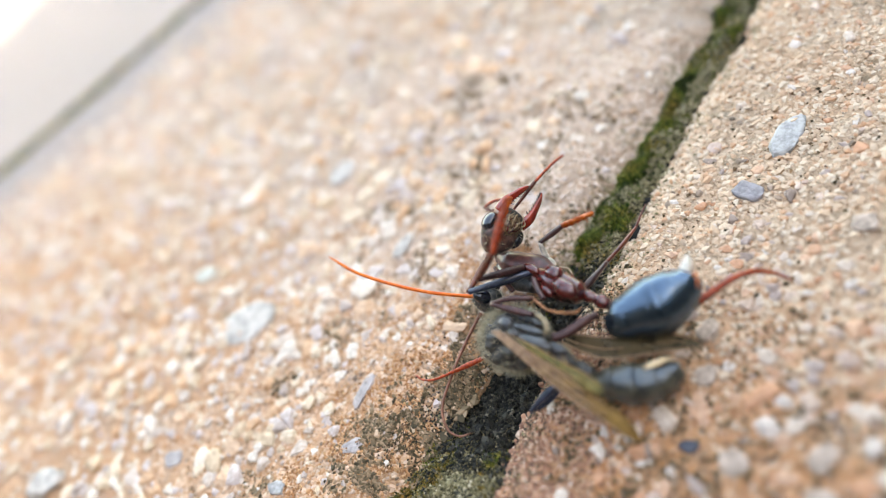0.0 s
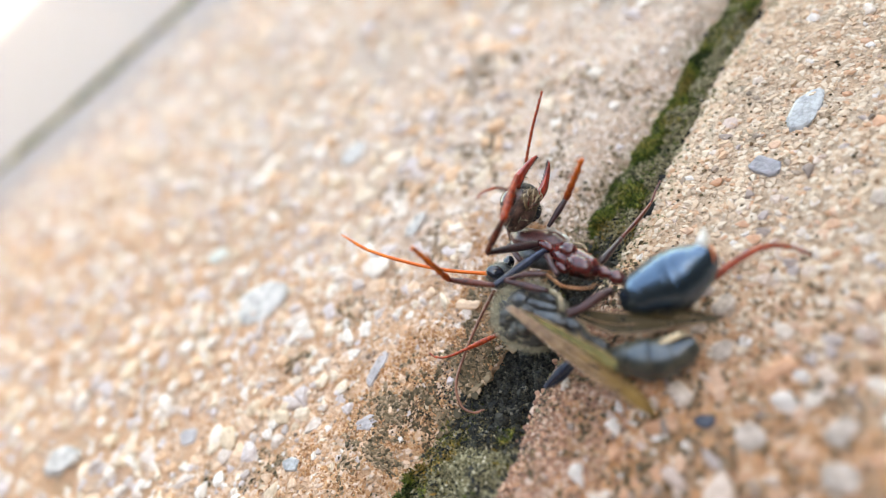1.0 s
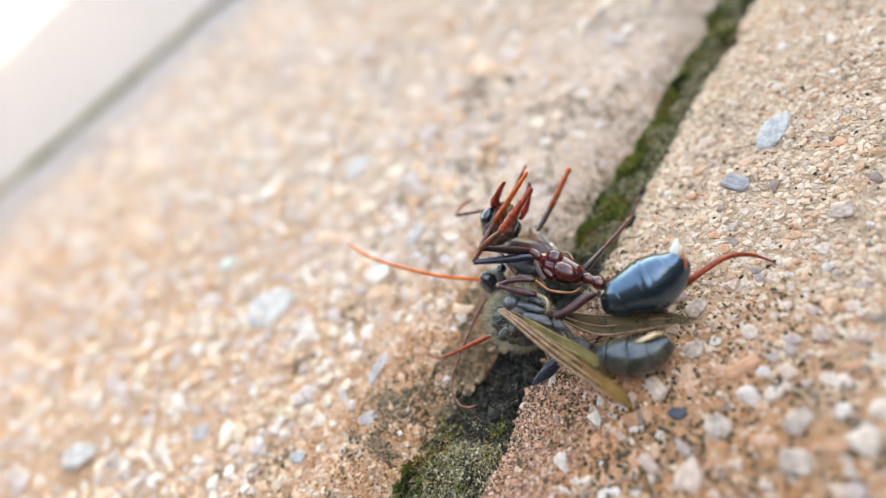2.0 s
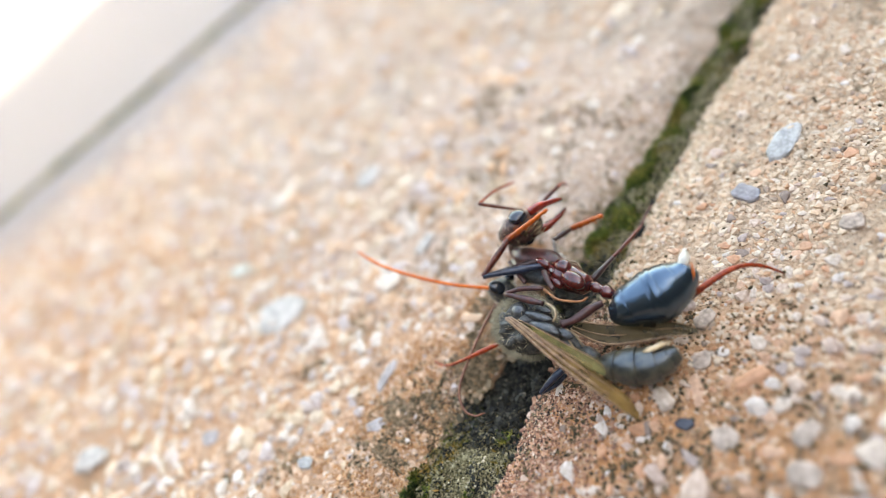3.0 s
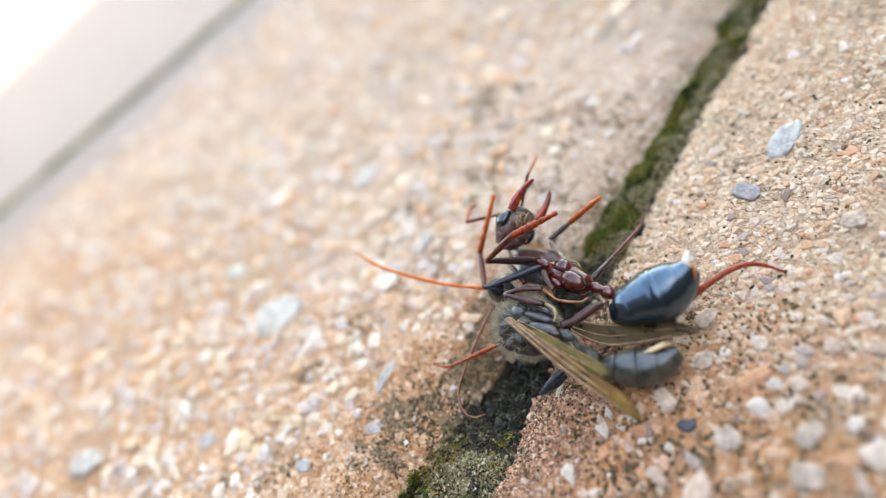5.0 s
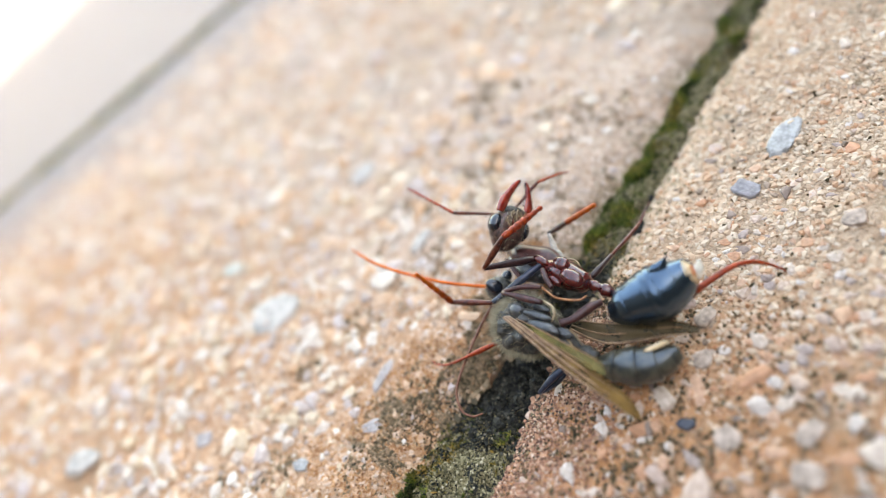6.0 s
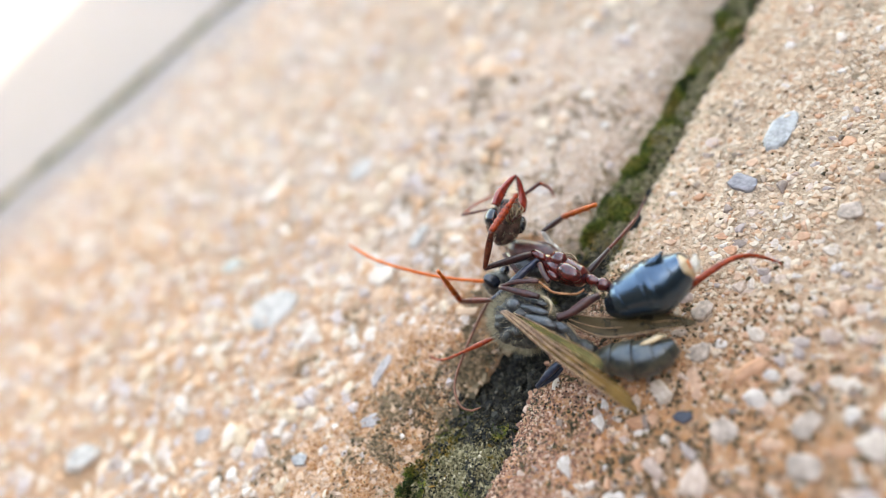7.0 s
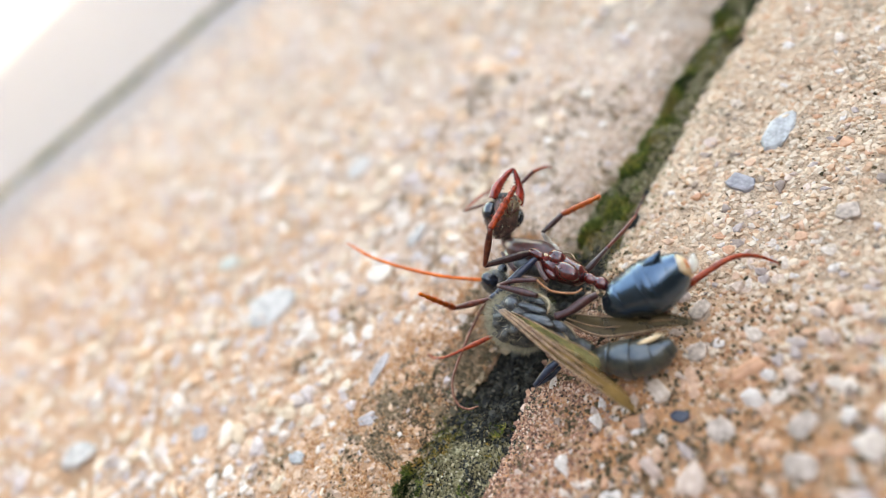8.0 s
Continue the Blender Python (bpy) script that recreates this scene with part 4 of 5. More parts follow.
    tube(bm, off([(-25.34, 14.78, 2.20), (-25.75, 12.76, 1.60), (-25.89, 10.12, 1.00), (-25.58, 8.00, 0.70), (-24.67, 6.90, 0.30), (-23.76, 6.82, 0.10), (-23.02, 7.27, 0.20)], r), [(0, 0.13), (0.3, 0.11), (0.9, 0.08), (1, 0.04)], 42, 8)
    part("antenna", bm, M_FEELER, winged_ant, "curled red brown antenna")

    # legs
    def leg(femur, tibia, tarsus, mats, fat=1.0, label=""):
        bm = bmesh.new()
        tube(bm, off(femur, r), [(0, 0.20 * fat), (0.4, 0.30 * fat), (1, 0.17 * fat)], 10, 10)
        top = part("femur", bm, mats[0], winged_ant, label)
        if tibia:
            bm = bmesh.new()
            tube(bm, off(tibia, r), [(0, 0.15 * fat), (0.6, 0.21 * fat), (1, 0.15 * fat)], 10, 10)
            part("tibia", bm, mats[1], top)
        if tarsus:
            bm = bmesh.new()
            tube(bm, off(tarsus, r), [(0, 0.11 * fat), (0.9, 0.075 * fat), (1, 0.04)], 14, 8)
            part("tarsus", bm, mats[2], top)

    leg([(-22.53, 12.63, 2.20), (-23.47, 11.94, 2.00)], [(-23.47, 11.94, 2.00), (-25.44, 10.41, 1.60)], [(-25.44, 10.41, 1.60), (-27.01, 9.56, 1.00), (-28.29, 9.37, 0.50), (-29.07, 9.52, 0.40)],
        (M_FEMUR, M_ANTENNA, M_ANTENNA), 0.95, "red orange foreleg")
    leg([(-20.08, 14.60, 4.60), (-21.43, 14.49, 4.80), (-23.19, 14.50, 4.80)], [(-23.17, 14.55, 4.80), (-21.91, 15.13, 5.00), (-20.48, 15.56, 4.90)],
        [(-20.46, 15.53, 4.90), (-19.80, 15.30, 4.75), (-19.11, 15.12, 4.70), (-17.71, 15.42, 4.60), (-17.39, 15.93, 4.50)], (M_ANT_BROWN, M_ANT_BROWN, M_GOLD), 0.9, "folded brown middle leg with a golden foot")
    bm = bmesh.new()
    tube(bm, off([(-20.05, 14.72, 4.55), (-19.22, 14.45, 4.70), (-18.84, 14.02, 4.70), (-18.88, 13.55, 4.50)], r), [(0, 0.10), (0.6, 0.09), (1, 0.05)], 16, 8)
    part("tarsus", bm, M_PALP, winged_ant, "thin pale curled foot")
    for pts in (((-18.5, 13.8, 3.4), (-17.8, 13.7, 3.1), (-17.1, 13.2, 2.7)), ((-18.3, 13.3, 3.5), (-17.6, 12.9, 3.2), (-17.0, 12.4, 2.4))):
        bm = bmesh.new()
        tube(bm, off(pts, r), [(0, 0.06), (0.6, 0.06), (1, 0.03)], 12, 8)
        part("spur", bm, M_PALP, winged_ant, "thin pale spur")
    leg([(-18.08, 12.07, 1.60), (-18.91, 10.96, 1.10), (-19.67, 9.96, 0.40)], [(-19.71, 9.95, 0.30), (-18.86, 10.84, 0.50), (-18.29, 11.62, 0.90)], None, (M_BLUE, M_BLUE, None), 0.9, "dark bluish hind leg")
    leg([(-18.66, 13.42, 3.20), (-18.25, 13.00, 2.60), (-17.37, 12.62, 2.20)], None, None, (M_FEMUR, None, None), 0.9)

    # wings: a thin rippled sheet between its front and hind edge, with raised veins
    def wing(name, front, hind, mat, veins, label, ripple=0.05):
        a, b = spine(off(front, r), 30), spine(off(hind, r), 30)
        a, b = ([e[round(k * (len(e) - 1) / 28)] for k in range(29)] for e in (a, b))
        nv = 8
        bm = bmesh.new()
        sheets = []
        for side in (0.018, -0.018):
            rows_ = []
            for i, (p, q) in enumerate(zip(a, b)):
                along = (a[min(i + 1, 28)] - a[max(i - 1, 0)]).normalized()
                z = along.cross(q - p + Vector((1e-4, 0, 0))).normalized()
                rows_.append([bm.verts.new((p.lerp(q, v / nv) + z * (side + ripple * math.sin(7 * v / nv + 0.3 * i) * math.sin(math.pi * i / 28))) * MM) for v in range(nv + 1)])
            sheets.append(rows_)
        up, low = sheets
        for i in range(28):
            for v in range(nv):
                bm.faces.new((up[i][v], up[i + 1][v], up[i + 1][v + 1], up[i][v + 1]))
                bm.faces.new((low[i][v], low[i][v + 1], low[i + 1][v + 1], low[i + 1][v]))
            for v in (0, nv):
                bm.faces.new((up[i][v], low[i][v], low[i + 1][v], up[i + 1][v]))
        ob = part(name, bm, mat, winged_ant, label)
        for v0, v1, end, rad in veins:
            bm = bmesh.new()
            tube(bm, [a[k].lerp(b[k], v0 + (v1 - v0) * k / 28) + TOWARD * 0.03 for k in range(0, int(28 * end) + 1, 4)], [(0, rad), (0.7, rad * 0.8), (1, rad * 0.4)], 16, 6)
            part("vein", bm, M_VEIN, ob)

    wing("forewing", [(-22.05, 12.72, 4.90), (-20.10, 12.02, 4.40), (-17.77, 11.18, 3.70), (-15.46, 10.62, 2.90), (-13.37, 10.20, 2.00), (-12.31, 10.06, 1.30)],
         [(-21.72, 12.86, 4.90), (-19.85, 12.50, 4.50), (-17.89, 12.05, 3.90), (-16.21, 11.78, 3.30), (-14.56, 11.42, 2.60), (-13.19, 11.07, 1.90), (-12.35, 10.50, 1.35)], M_WING,
         ((0.0, 0.0, 0.95, 0.12), (0.45, 0.30, 0.75, 0.13), (0.9, 0.65, 0.6, 0.10), (0.6, 0.9, 0.95, 0.04)), "smoky tan forewing")
    wing("hindwing", [(-21.50, 12.75, 4.60), (-19.90, 12.40, 4.35), (-17.98, 12.00, 3.85), (-16.40, 11.72, 3.40), (-15.20, 11.55, 3.05), (-14.75, 11.60, 2.95)],
         [(-21.30, 12.98, 4.65), (-19.71, 12.86, 4.45), (-17.85, 12.62, 4.00), (-16.33, 12.48, 3.60), (-15.20, 12.30, 3.25), (-14.73, 11.85, 3.05)], M_WING_GREEN,
         ((0.1, 0.3, 0.8, 0.05), (0.9, 0.9, 0.9, 0.05)), "yellowish green clear hindwing")
    wing("far_forewing", [(-18.75, 14.38, 2.10), (-16.27, 14.14, 1.90), (-14.19, 14.91, 1.90), (-12.30, 15.95, 1.90), (-10.90, 16.66, 1.70)],
         [(-18.62, 15.00, 2.40), (-16.59, 15.30, 2.30), (-14.47, 16.03, 2.20), (-12.67, 16.74, 2.10), (-10.95, 16.95, 1.80)], M_WING_SHADED,
         ((0.0, 0.0, 0.95, 0.09), (0.4, 0.6, 0.9, 0.05), (1.0, 1.0, 0.8, 0.06)), "brown wing on the far side, shade put into its colour", 0.10)


build_winged_ant()

# ---- the bull ant: on its back against the winged ant, head raised ----
ANT = Vector((-22.56, 19.25, 0.00))
bull_ant = thing("bull_ant", ANT, "black and red bull ant on its back, orange legs raised", "insect")


def build_bull_ant_body():
    r = ANT
    # thorax, pronotum to petiole
    bm = bmesh.new()
    tube(bm, off([(-25.50, 19.13, 2.90), (-24.39, 18.76, 3.00), (-22.72, 18.75, 3.10), (-21.15, 18.56, 3.00)], r), [(0, 0.55), (0.3, 0.85), (0.75, 0.95), (1, 0.6)], 16, 16, 0.85, 0.05)
    part("pronotum", bm, M_ANT_BROWN, bull_ant, "dull red brown front of the thorax")
    bm = bmesh.new()
    tube(bm, off([(-25.76, 19.22, 2.40), (-25.96, 19.41, 2.90), (-25.72, 19.72, 3.80)], r), [(0, 0.55), (0.5, 0.42), (1, 0.45)], 10, 12)
    part("neck", bm, M_ANT_HEAD, bull_ant, "dark neck")
    bm = bmesh.new()
    tube(bm, off([(-22.16, 18.23, 3.00), (-20.44, 17.78, 3.30), (-19.04, 17.55, 3.20), (-18.10, 17.54, 3.00)], r), [(0, 0.7), (0.35, 1.0), (0.75, 0.8), (1, 0.3)], 16, 16, 1.0, 0.05)
    thorax = part("thorax", bm, M_ANT_RED, bull_ant, "glossy dark red thorax")
    for c, rad in (((-20.40, 18.02, 4.10), (0.72, 0.55, 0.5)), ((-19.21, 17.15, 4.10), (1.05, 0.6, 0.55)), ((-22.18, 18.10, 3.90), (0.75, 0.33, 0.35)), ((-20.60, 16.90, 3.60), (0.7, 0.36, 0.4))):
        bm = bmesh.new()
        blob(bm, Vector(c) - r, rad, axes(Vector((-18.63, 17.45, 3.00)) - Vector((-21.46, 18.24, 3.00)), TOWARD), 3, 0.06, 2)
        part("coxa", bm, M_ANT_RED, thorax, "shiny round red hip")
    # underside patch between the bodies
    bm = bmesh.new()
    tube(bm, off([(-25.69, 18.61, 2.20), (-23.82, 17.81, 2.60), (-22.02, 17.62, 2.60)], r), [(0, 0.5), (0.5, 0.8), (1, 0.6)], 12, 14, 0.9, 0.08)
    part("side_plate", bm, M_PLATE, bull_ant, "dark grey side of the thorax")
    # petiole and its node
    bm = bmesh.new()
    tube(bm, off([(-18.38, 17.52, 3.20), (-17.82, 17.43, 3.20), (-17.26, 17.40, 3.10), (-16.57, 17.27, 3.00)], r), [(0, 0.28), (0.3, 0.42), (0.5, 0.3), (0.75, 0.5), (1, 0.35)], 14, 12)
    part("petiole", bm, M_ANT_RED, bull_ant, "knotted dark red waist")

    # still legs
    def leg(name, pts, stops, mat, parent, label=""):
        bm = bmesh.new()
        tube(bm, off(pts, r), stops, 18, 10)
        return part(name, bm, mat, parent, label)

    f = leg("femur", [(-19.04, 18.31, 2.20), (-18.75, 19.17, 2.20), (-18.61, 21.02, 1.60)], [(0, 0.18), (0.4, 0.25), (1, 0.16)], M_FEMUR, bull_ant, "dark far hind leg")
    leg("tibia", [(-18.61, 21.02, 1.60), (-18.37, 23.05, 1.00), (-18.29, 24.96, 0.40)], [(0, 0.13), (0.6, 0.16), (1, 0.10)], M_TIBIA, f)
    leg("tarsus", [(-18.29, 24.96, 0.40), (-18.40, 26.11, 0.30), (-18.45, 27.13, 0.20)], [(0, 0.1), (1, 0.05)], M_TIBIA, f)
    f = leg("femur", [(-18.72, 13.91, 3.60), (-17.90, 14.53, 3.70), (-17.28, 15.47, 3.70), (-16.78, 16.23, 3.50)], [(0, 0.34), (0.15, 0.26), (0.6, 0.33), (1, 0.24)], M_ANT_BROWN, bull_ant, "thick brown near hind leg")
    leg("tibia", [(-12.88, 16.54, 1.90), (-12.32, 17.89, 2.20), (-11.81, 19.04, 2.40)], [(0, 0.15), (0.7, 0.24), (1, 0.24)], M_TIBIA, f)
    leg("tarsus", [(-11.81, 19.04, 2.40), (-11.06, 20.10, 2.50), (-10.29, 21.06, 2.60), (-9.51, 21.82, 2.40), (-8.66, 22.62, 1.40), (-7.71, 22.93, 0.50)], [(0, 0.24), (0.3, 0.20), (0.6, 0.16), (1, 0.07)], M_ANTENNA, f)
    # slim folded forelegs against the chest
    leg("trochanter", [(-20.19, 16.04, 4.20), (-20.90, 16.58, 4.20), (-21.61, 17.30, 4.10)], [(0, 0.16), (1, 0.2)], M_ANT_BROWN, bull_ant)
    leg("femur", [(-22.90, 16.34, 3.60), (-23.82, 16.89, 3.80), (-24.98, 17.65, 3.80)], [(0, 0.17), (0.5, 0.2), (1, 0.14)], M_ANT_BROWN, bull_ant)
    leg("trochanter", [(-20.70, 18.88, 3.40), (-20.00, 18.94, 3.40), (-19.55, 18.59, 3.20), (-19.38, 18.12, 2.80)], [(0, 0.09), (1, 0.07)], M_PALP, bull_ant, "thin pale limb")
    leg("trochanter", [(-21.61, 19.24, 2.60), (-21.85, 19.53, 2.70), (-22.31, 19.81, 2.60)], [(0, 0.3), (0.5, 0.3), (1, 0.2)], M_PALE_LIMB, bull_ant, "pale hip of the far foreleg")


build_bull_ant_body()


def build_gaster():
    """The black hind body, egg-shaped, along its own x axis from the waist; rings overlap."""
    curve = [(0, -0.05, 0, 0.50), (0.51, -0.22, 0, 1.00), (1.03, -0.28, 0, 1.30), (1.98, -0.33, 0, 1.58), (2.9, -0.42, 0, 1.84), (3.4, -0.46, 0, 1.90), (4.43, -0.33, 0, 1.66), (5.3, -0.10, 0, 1.20), (5.95, 0.22, 0, 0.62)]
    cuts = [0.0, 0.30, 0.50, 0.68, 0.84, 0.985]
    holder = None
    for s0, s1 in zip(cuts, cuts[1:]):
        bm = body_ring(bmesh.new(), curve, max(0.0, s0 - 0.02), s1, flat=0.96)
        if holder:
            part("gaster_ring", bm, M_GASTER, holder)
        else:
            holder = part("gaster", bm, M_GASTER, bull_ant, "glossy black hind body, tinted blue as if mirroring sky")
    bm = bmesh.new()
    tube(bm, [(5.55, 0.45, 0.2), (5.95, 0.85, 0.25), (6.25, 1.35, 0.25)], [(0, 0.30), (0.5, 0.34), (1, 0.10)], 10, 14, 0.7)
    tip = part("gaster_tip", bm, M_STINGER, holder, "whitish tip of the hind body")
    bm = bmesh.new()
    tube(bm, [(3.4, 0.45, 0.25), (4.3, 1.00, 0.35), (5.3, 1.72, 0.42)], [(0, 0.75), (0.5, 0.60), (1, 0.04)], 12, 16, 0.55)
    flap = part("gaster_flap", bm, M_GASTER, holder, "pointed black last plate, gloss tinted sky blue")
    bm = bmesh.new()
    tube(bm, [(5.6, -0.75, 0.75), (5.95, -0.2, 0.72), (6.1, 0.35, 0.55)], [(0, 0.03), (0.5, 0.06), (1, 0.07)], 8, 10)
    part("gaster_rim", bm, M_TARSUS, holder, "orange rim of the hind body")
    bm = bmesh.new()
    blob(bm, (5.50, -0.15, 0.30), (0.62, 0.86, 0.62), None, 4, 0.15, 2.5)
    membrane = part("gaster_membrane", bm, M_CREAM_PATCH, holder, "cream membrane swelling from the last ring")
    return holder, tip, flap, membrane


gaster, gaster_tip, gaster_flap, gaster_membrane = build_gaster()


def build_head():
    """Head in its own space: y ahead along the jaws, z to the upturned throat side."""
    bm = bmesh.new()
    bmesh.ops.create_icosphere(bm, subdivisions=4, radius=1.0)
    for v in bm.verts:
        q = v.co.copy()
        w = 1.0 - 0.34 * max(0, -q.y) ** 1.6 - 0.08 * max(0, q.y)
        q = Vector((q.x * 1.38 * w, q.y * 1.68, q.z * 1.05 * (1 - 0.15 * max(0, -q.y))))
        q.z -= 0.22 * math.exp(-(q.x / 0.35) ** 2) if q.z > 0 else 0
        q *= 1 + 0.05 * noise.noise(q * 2.2) + 0.02 * noise.noise(q * 6.0)
        v.co = q * MM
    head = part("head", bm, M_ANT_HEAD, bull_ant, "grey brown head with bulging eyes")
    for sx in (-1, 1):
        bm = bmesh.new()
        blob(bm, (1.18 * sx, 0.22, 0.12), (0.46, 0.72, 0.66), None, 3)
        part("eye", bm, M_EYE, head, "glossy black compound eye")
    # clypeus and mouthparts
    bm = bmesh.new()
    blob(bm, (0, 1.42, 0.15), (0.9, 0.42, 0.55), None, 3, 0.1, 3)
    part("clypeus", bm, M_GREY, head, "silvery grey front plate")
    bm = bmesh.new()
    blob(bm, (0.05, 0.72, 0.70), (0.82, 0.80, 0.34), None, 4, 0.35, 5)
    part("labium", bm, M_LABIUM, head, "brown furrowed mouthparts")
    for k in range(9):
        side = -1 if k % 2 else 1
        w = 0.10 + 0.075 * k
        y = 0.35 + 0.11 * (k * 5 % 7)
        z = 1.14 - 0.035 * k
        bm = bmesh.new()
        tube(bm, [(side * w * 0.3, y - 0.15, z), (side * w, y + 0.15, z + 0.06), (side * w * 1.2, y + 0.45, z), (side * w * 0.7, y + 0.75, z - 0.08)],
             [(0, 0.07), (0.4, 0.05), (1, 0.025)], 14, 6, 1.0, 0.10)
        part("palp", bm, M_PALP if k % 3 else M_ANT_RED, head)
    # short stiff hairs on throat, cheeks and clypeus
    bm = bmesh.new()
    for _ in range(260):
        n = Vector((rng.normal(), rng.normal() + 0.5, abs(rng.normal()) * 0.9)).normalized()
        p = Vector((n.x * 1.3, n.y * 1.6, n.z * 1.0))
        d = (n + Vector((rng.normal(), rng.normal() + 0.6, rng.normal())) * 0.4).normalized() * rng.uniform(0.12, 0.42)
        tube(bm, [p, p + d], [(0, 0.016), (1, 0.004)], 1, 3)
    tagged(part("setae", bm, M_FUR, head, "sparse pale hairs"), kind="stuff")
    return head


ant_head = build_head()


def build_mandible(sx):
    """A long toothed jaw along y from its hinge."""
    bm = bmesh.new()
    pts = [(0, -0.15, 0), (0.04 * sx, 0.6, 0.05), (-0.16 * sx, 1.35, 0.05), (-0.48 * sx, 2.1, 0.0), (-0.72 * sx, 2.5, -0.05)]
    tube(bm, pts, [(0, 0.42), (0.2, 0.42), (0.6, 0.25), (0.9, 0.13), (1, 0.05)], 22, 10, 0.75)
    jaw = part("mandible", bm, M_MANDIBLE, ant_head, "long dark red toothed jaw")
    for k in range(9):
        u = 0.30 + 0.62 * k / 8
        line = spine(pts, 40)
        p = line[int(u * (len(line) - 1))]
        w = profile([(0, 0.42), (0.2, 0.42), (0.6, 0.25), (0.9, 0.13), (1, 0.05)], u)
        bm = bmesh.new()
        le = 0.13 if k % 3 else 0.20
        tube(bm, [p + Vector((-sx * w * 0.7, 0, 0)), p + Vector((-sx * (w + le), 0.08, 0))], [(0, 0.085), (1, 0.015)], 3, 6)
        part("tooth", bm, M_TOOTH, jaw)
    return jaw


JAW_HINGE = {1: (1.02, 1.30, 0.10), -1: (-1.02, 1.30, 0.10)}
jaws = {sx: build_mandible(sx) for sx in (1, -1)}


def limb_segment(name, length, stops, mat, label="", beads=0, hairs=True, bow=0.0):
    """A leg or feeler segment along its own x axis."""
    bm = bmesh.new()
    if beads:
        st = []
        for k in range(beads):
            a, b = k / beads, (k + 1) / beads
            w = profile(stops, a)
            st += [(a + 0.002, w * 0.80), (a + 0.85 * (b - a), w * 1.05), (b - 0.004, w * 0.90)]
        tube(bm, [(0, 0, 0), (length / 2, 0, bow), (length, 0, 0)], st, beads * 4, 8)
    else:
        tube(bm, [(0, 0, 0), (length / 2, 0, bow), (length, 0, 0)], stops, 14, 10)
    if hairs:
        for k in range(int(length * (20 if beads else 7))):
            u = rng.uniform(0.08, 0.97)
            w = profile(stops, u)
            a = rng.uniform(0, 6.28)
            p = Vector((length * u, math.cos(a) * w * 0.9, math.sin(a) * w * 0.9))
            d = Vector((0.6, math.cos(a), math.sin(a))) * rng.uniform(0.12, 0.30)
            tube(bm, [p, p + d], [(0, 0.02), (1, 0.006)], 1, 3)
    return part(name, bm, mat, bull_ant, label)


SEGMENTS = {
    "A1": limb_segment("femur", 4.4, [(0, 0.20), (0.35, 0.30), (1, 0.19)], M_FEMUR, "dark front thigh"),
    "A2": limb_segment("tibia", 3.0, [(0, 0.17), (0.6, 0.25), (1, 0.18)], M_TIBIA, "red brown front shin"),
    "A3": limb_segment("tarsus", 3.6, [(0, 0.26), (0.35, 0.29), (0.8, 0.19), (1, 0.10)], M_ANTENNA, "red orange front foot", 7),
    "B1": limb_segment("femur", 4.5, [(0, 0.20), (0.35, 0.30), (1, 0.19)], M_BLUE, "blue black middle thigh"),
    "B2": limb_segment("tibia", 3.3, [(0, 0.17), (0.6, 0.25), (1, 0.18)], M_TIBIA, "dark brown middle shin"),
    "B3": limb_segment("tarsus", 4.6, [(0, 0.24), (0.5, 0.19), (1, 0.11)], M_TARSUS, "orange middle foot", 6),
    "C1": limb_segment("femur", 1.5, [(0, 0.24), (0.5, 0.2), (1, 0.13)], M_PALE_LIMB, "pale greyish far front thigh"),
    "C2": limb_segment("tibia", 2.2, [(0, 0.14), (0.6, 0.23), (1, 0.18)], M_FEMUR, "dark far front shin"),
    "C3": limb_segment("tarsus", 3.3, [(0, 0.25), (0.5, 0.22), (1, 0.14)], M_TARSUS, "orange ringed far front foot", 5),
    "ANTL_S": limb_segment("antenna_scape", 3.3, [(0, 0.08), (0.8, 0.14), (1, 0.13)], M_TIBIA, "dark red antenna base"),
    "ANTL_F": limb_segment("antenna_whip", 5.4, [(0, 0.12), (0.8, 0.11), (1, 0.06)], M_ANTENNA, "red antenna whip", 11, False, 0.25),
    "ANTR_S": limb_segment("antenna_scape", 3.2, [(0, 0.08), (0.8, 0.14), (1, 0.13)], M_TIBIA, "dark red antenna base"),
    "ANTR_F": limb_segment("antenna_whip", 5.2, [(0, 0.12), (0.8, 0.11), (1, 0.06)], M_ANTENNA, "red antenna whip", 11, False, 0.25),
}


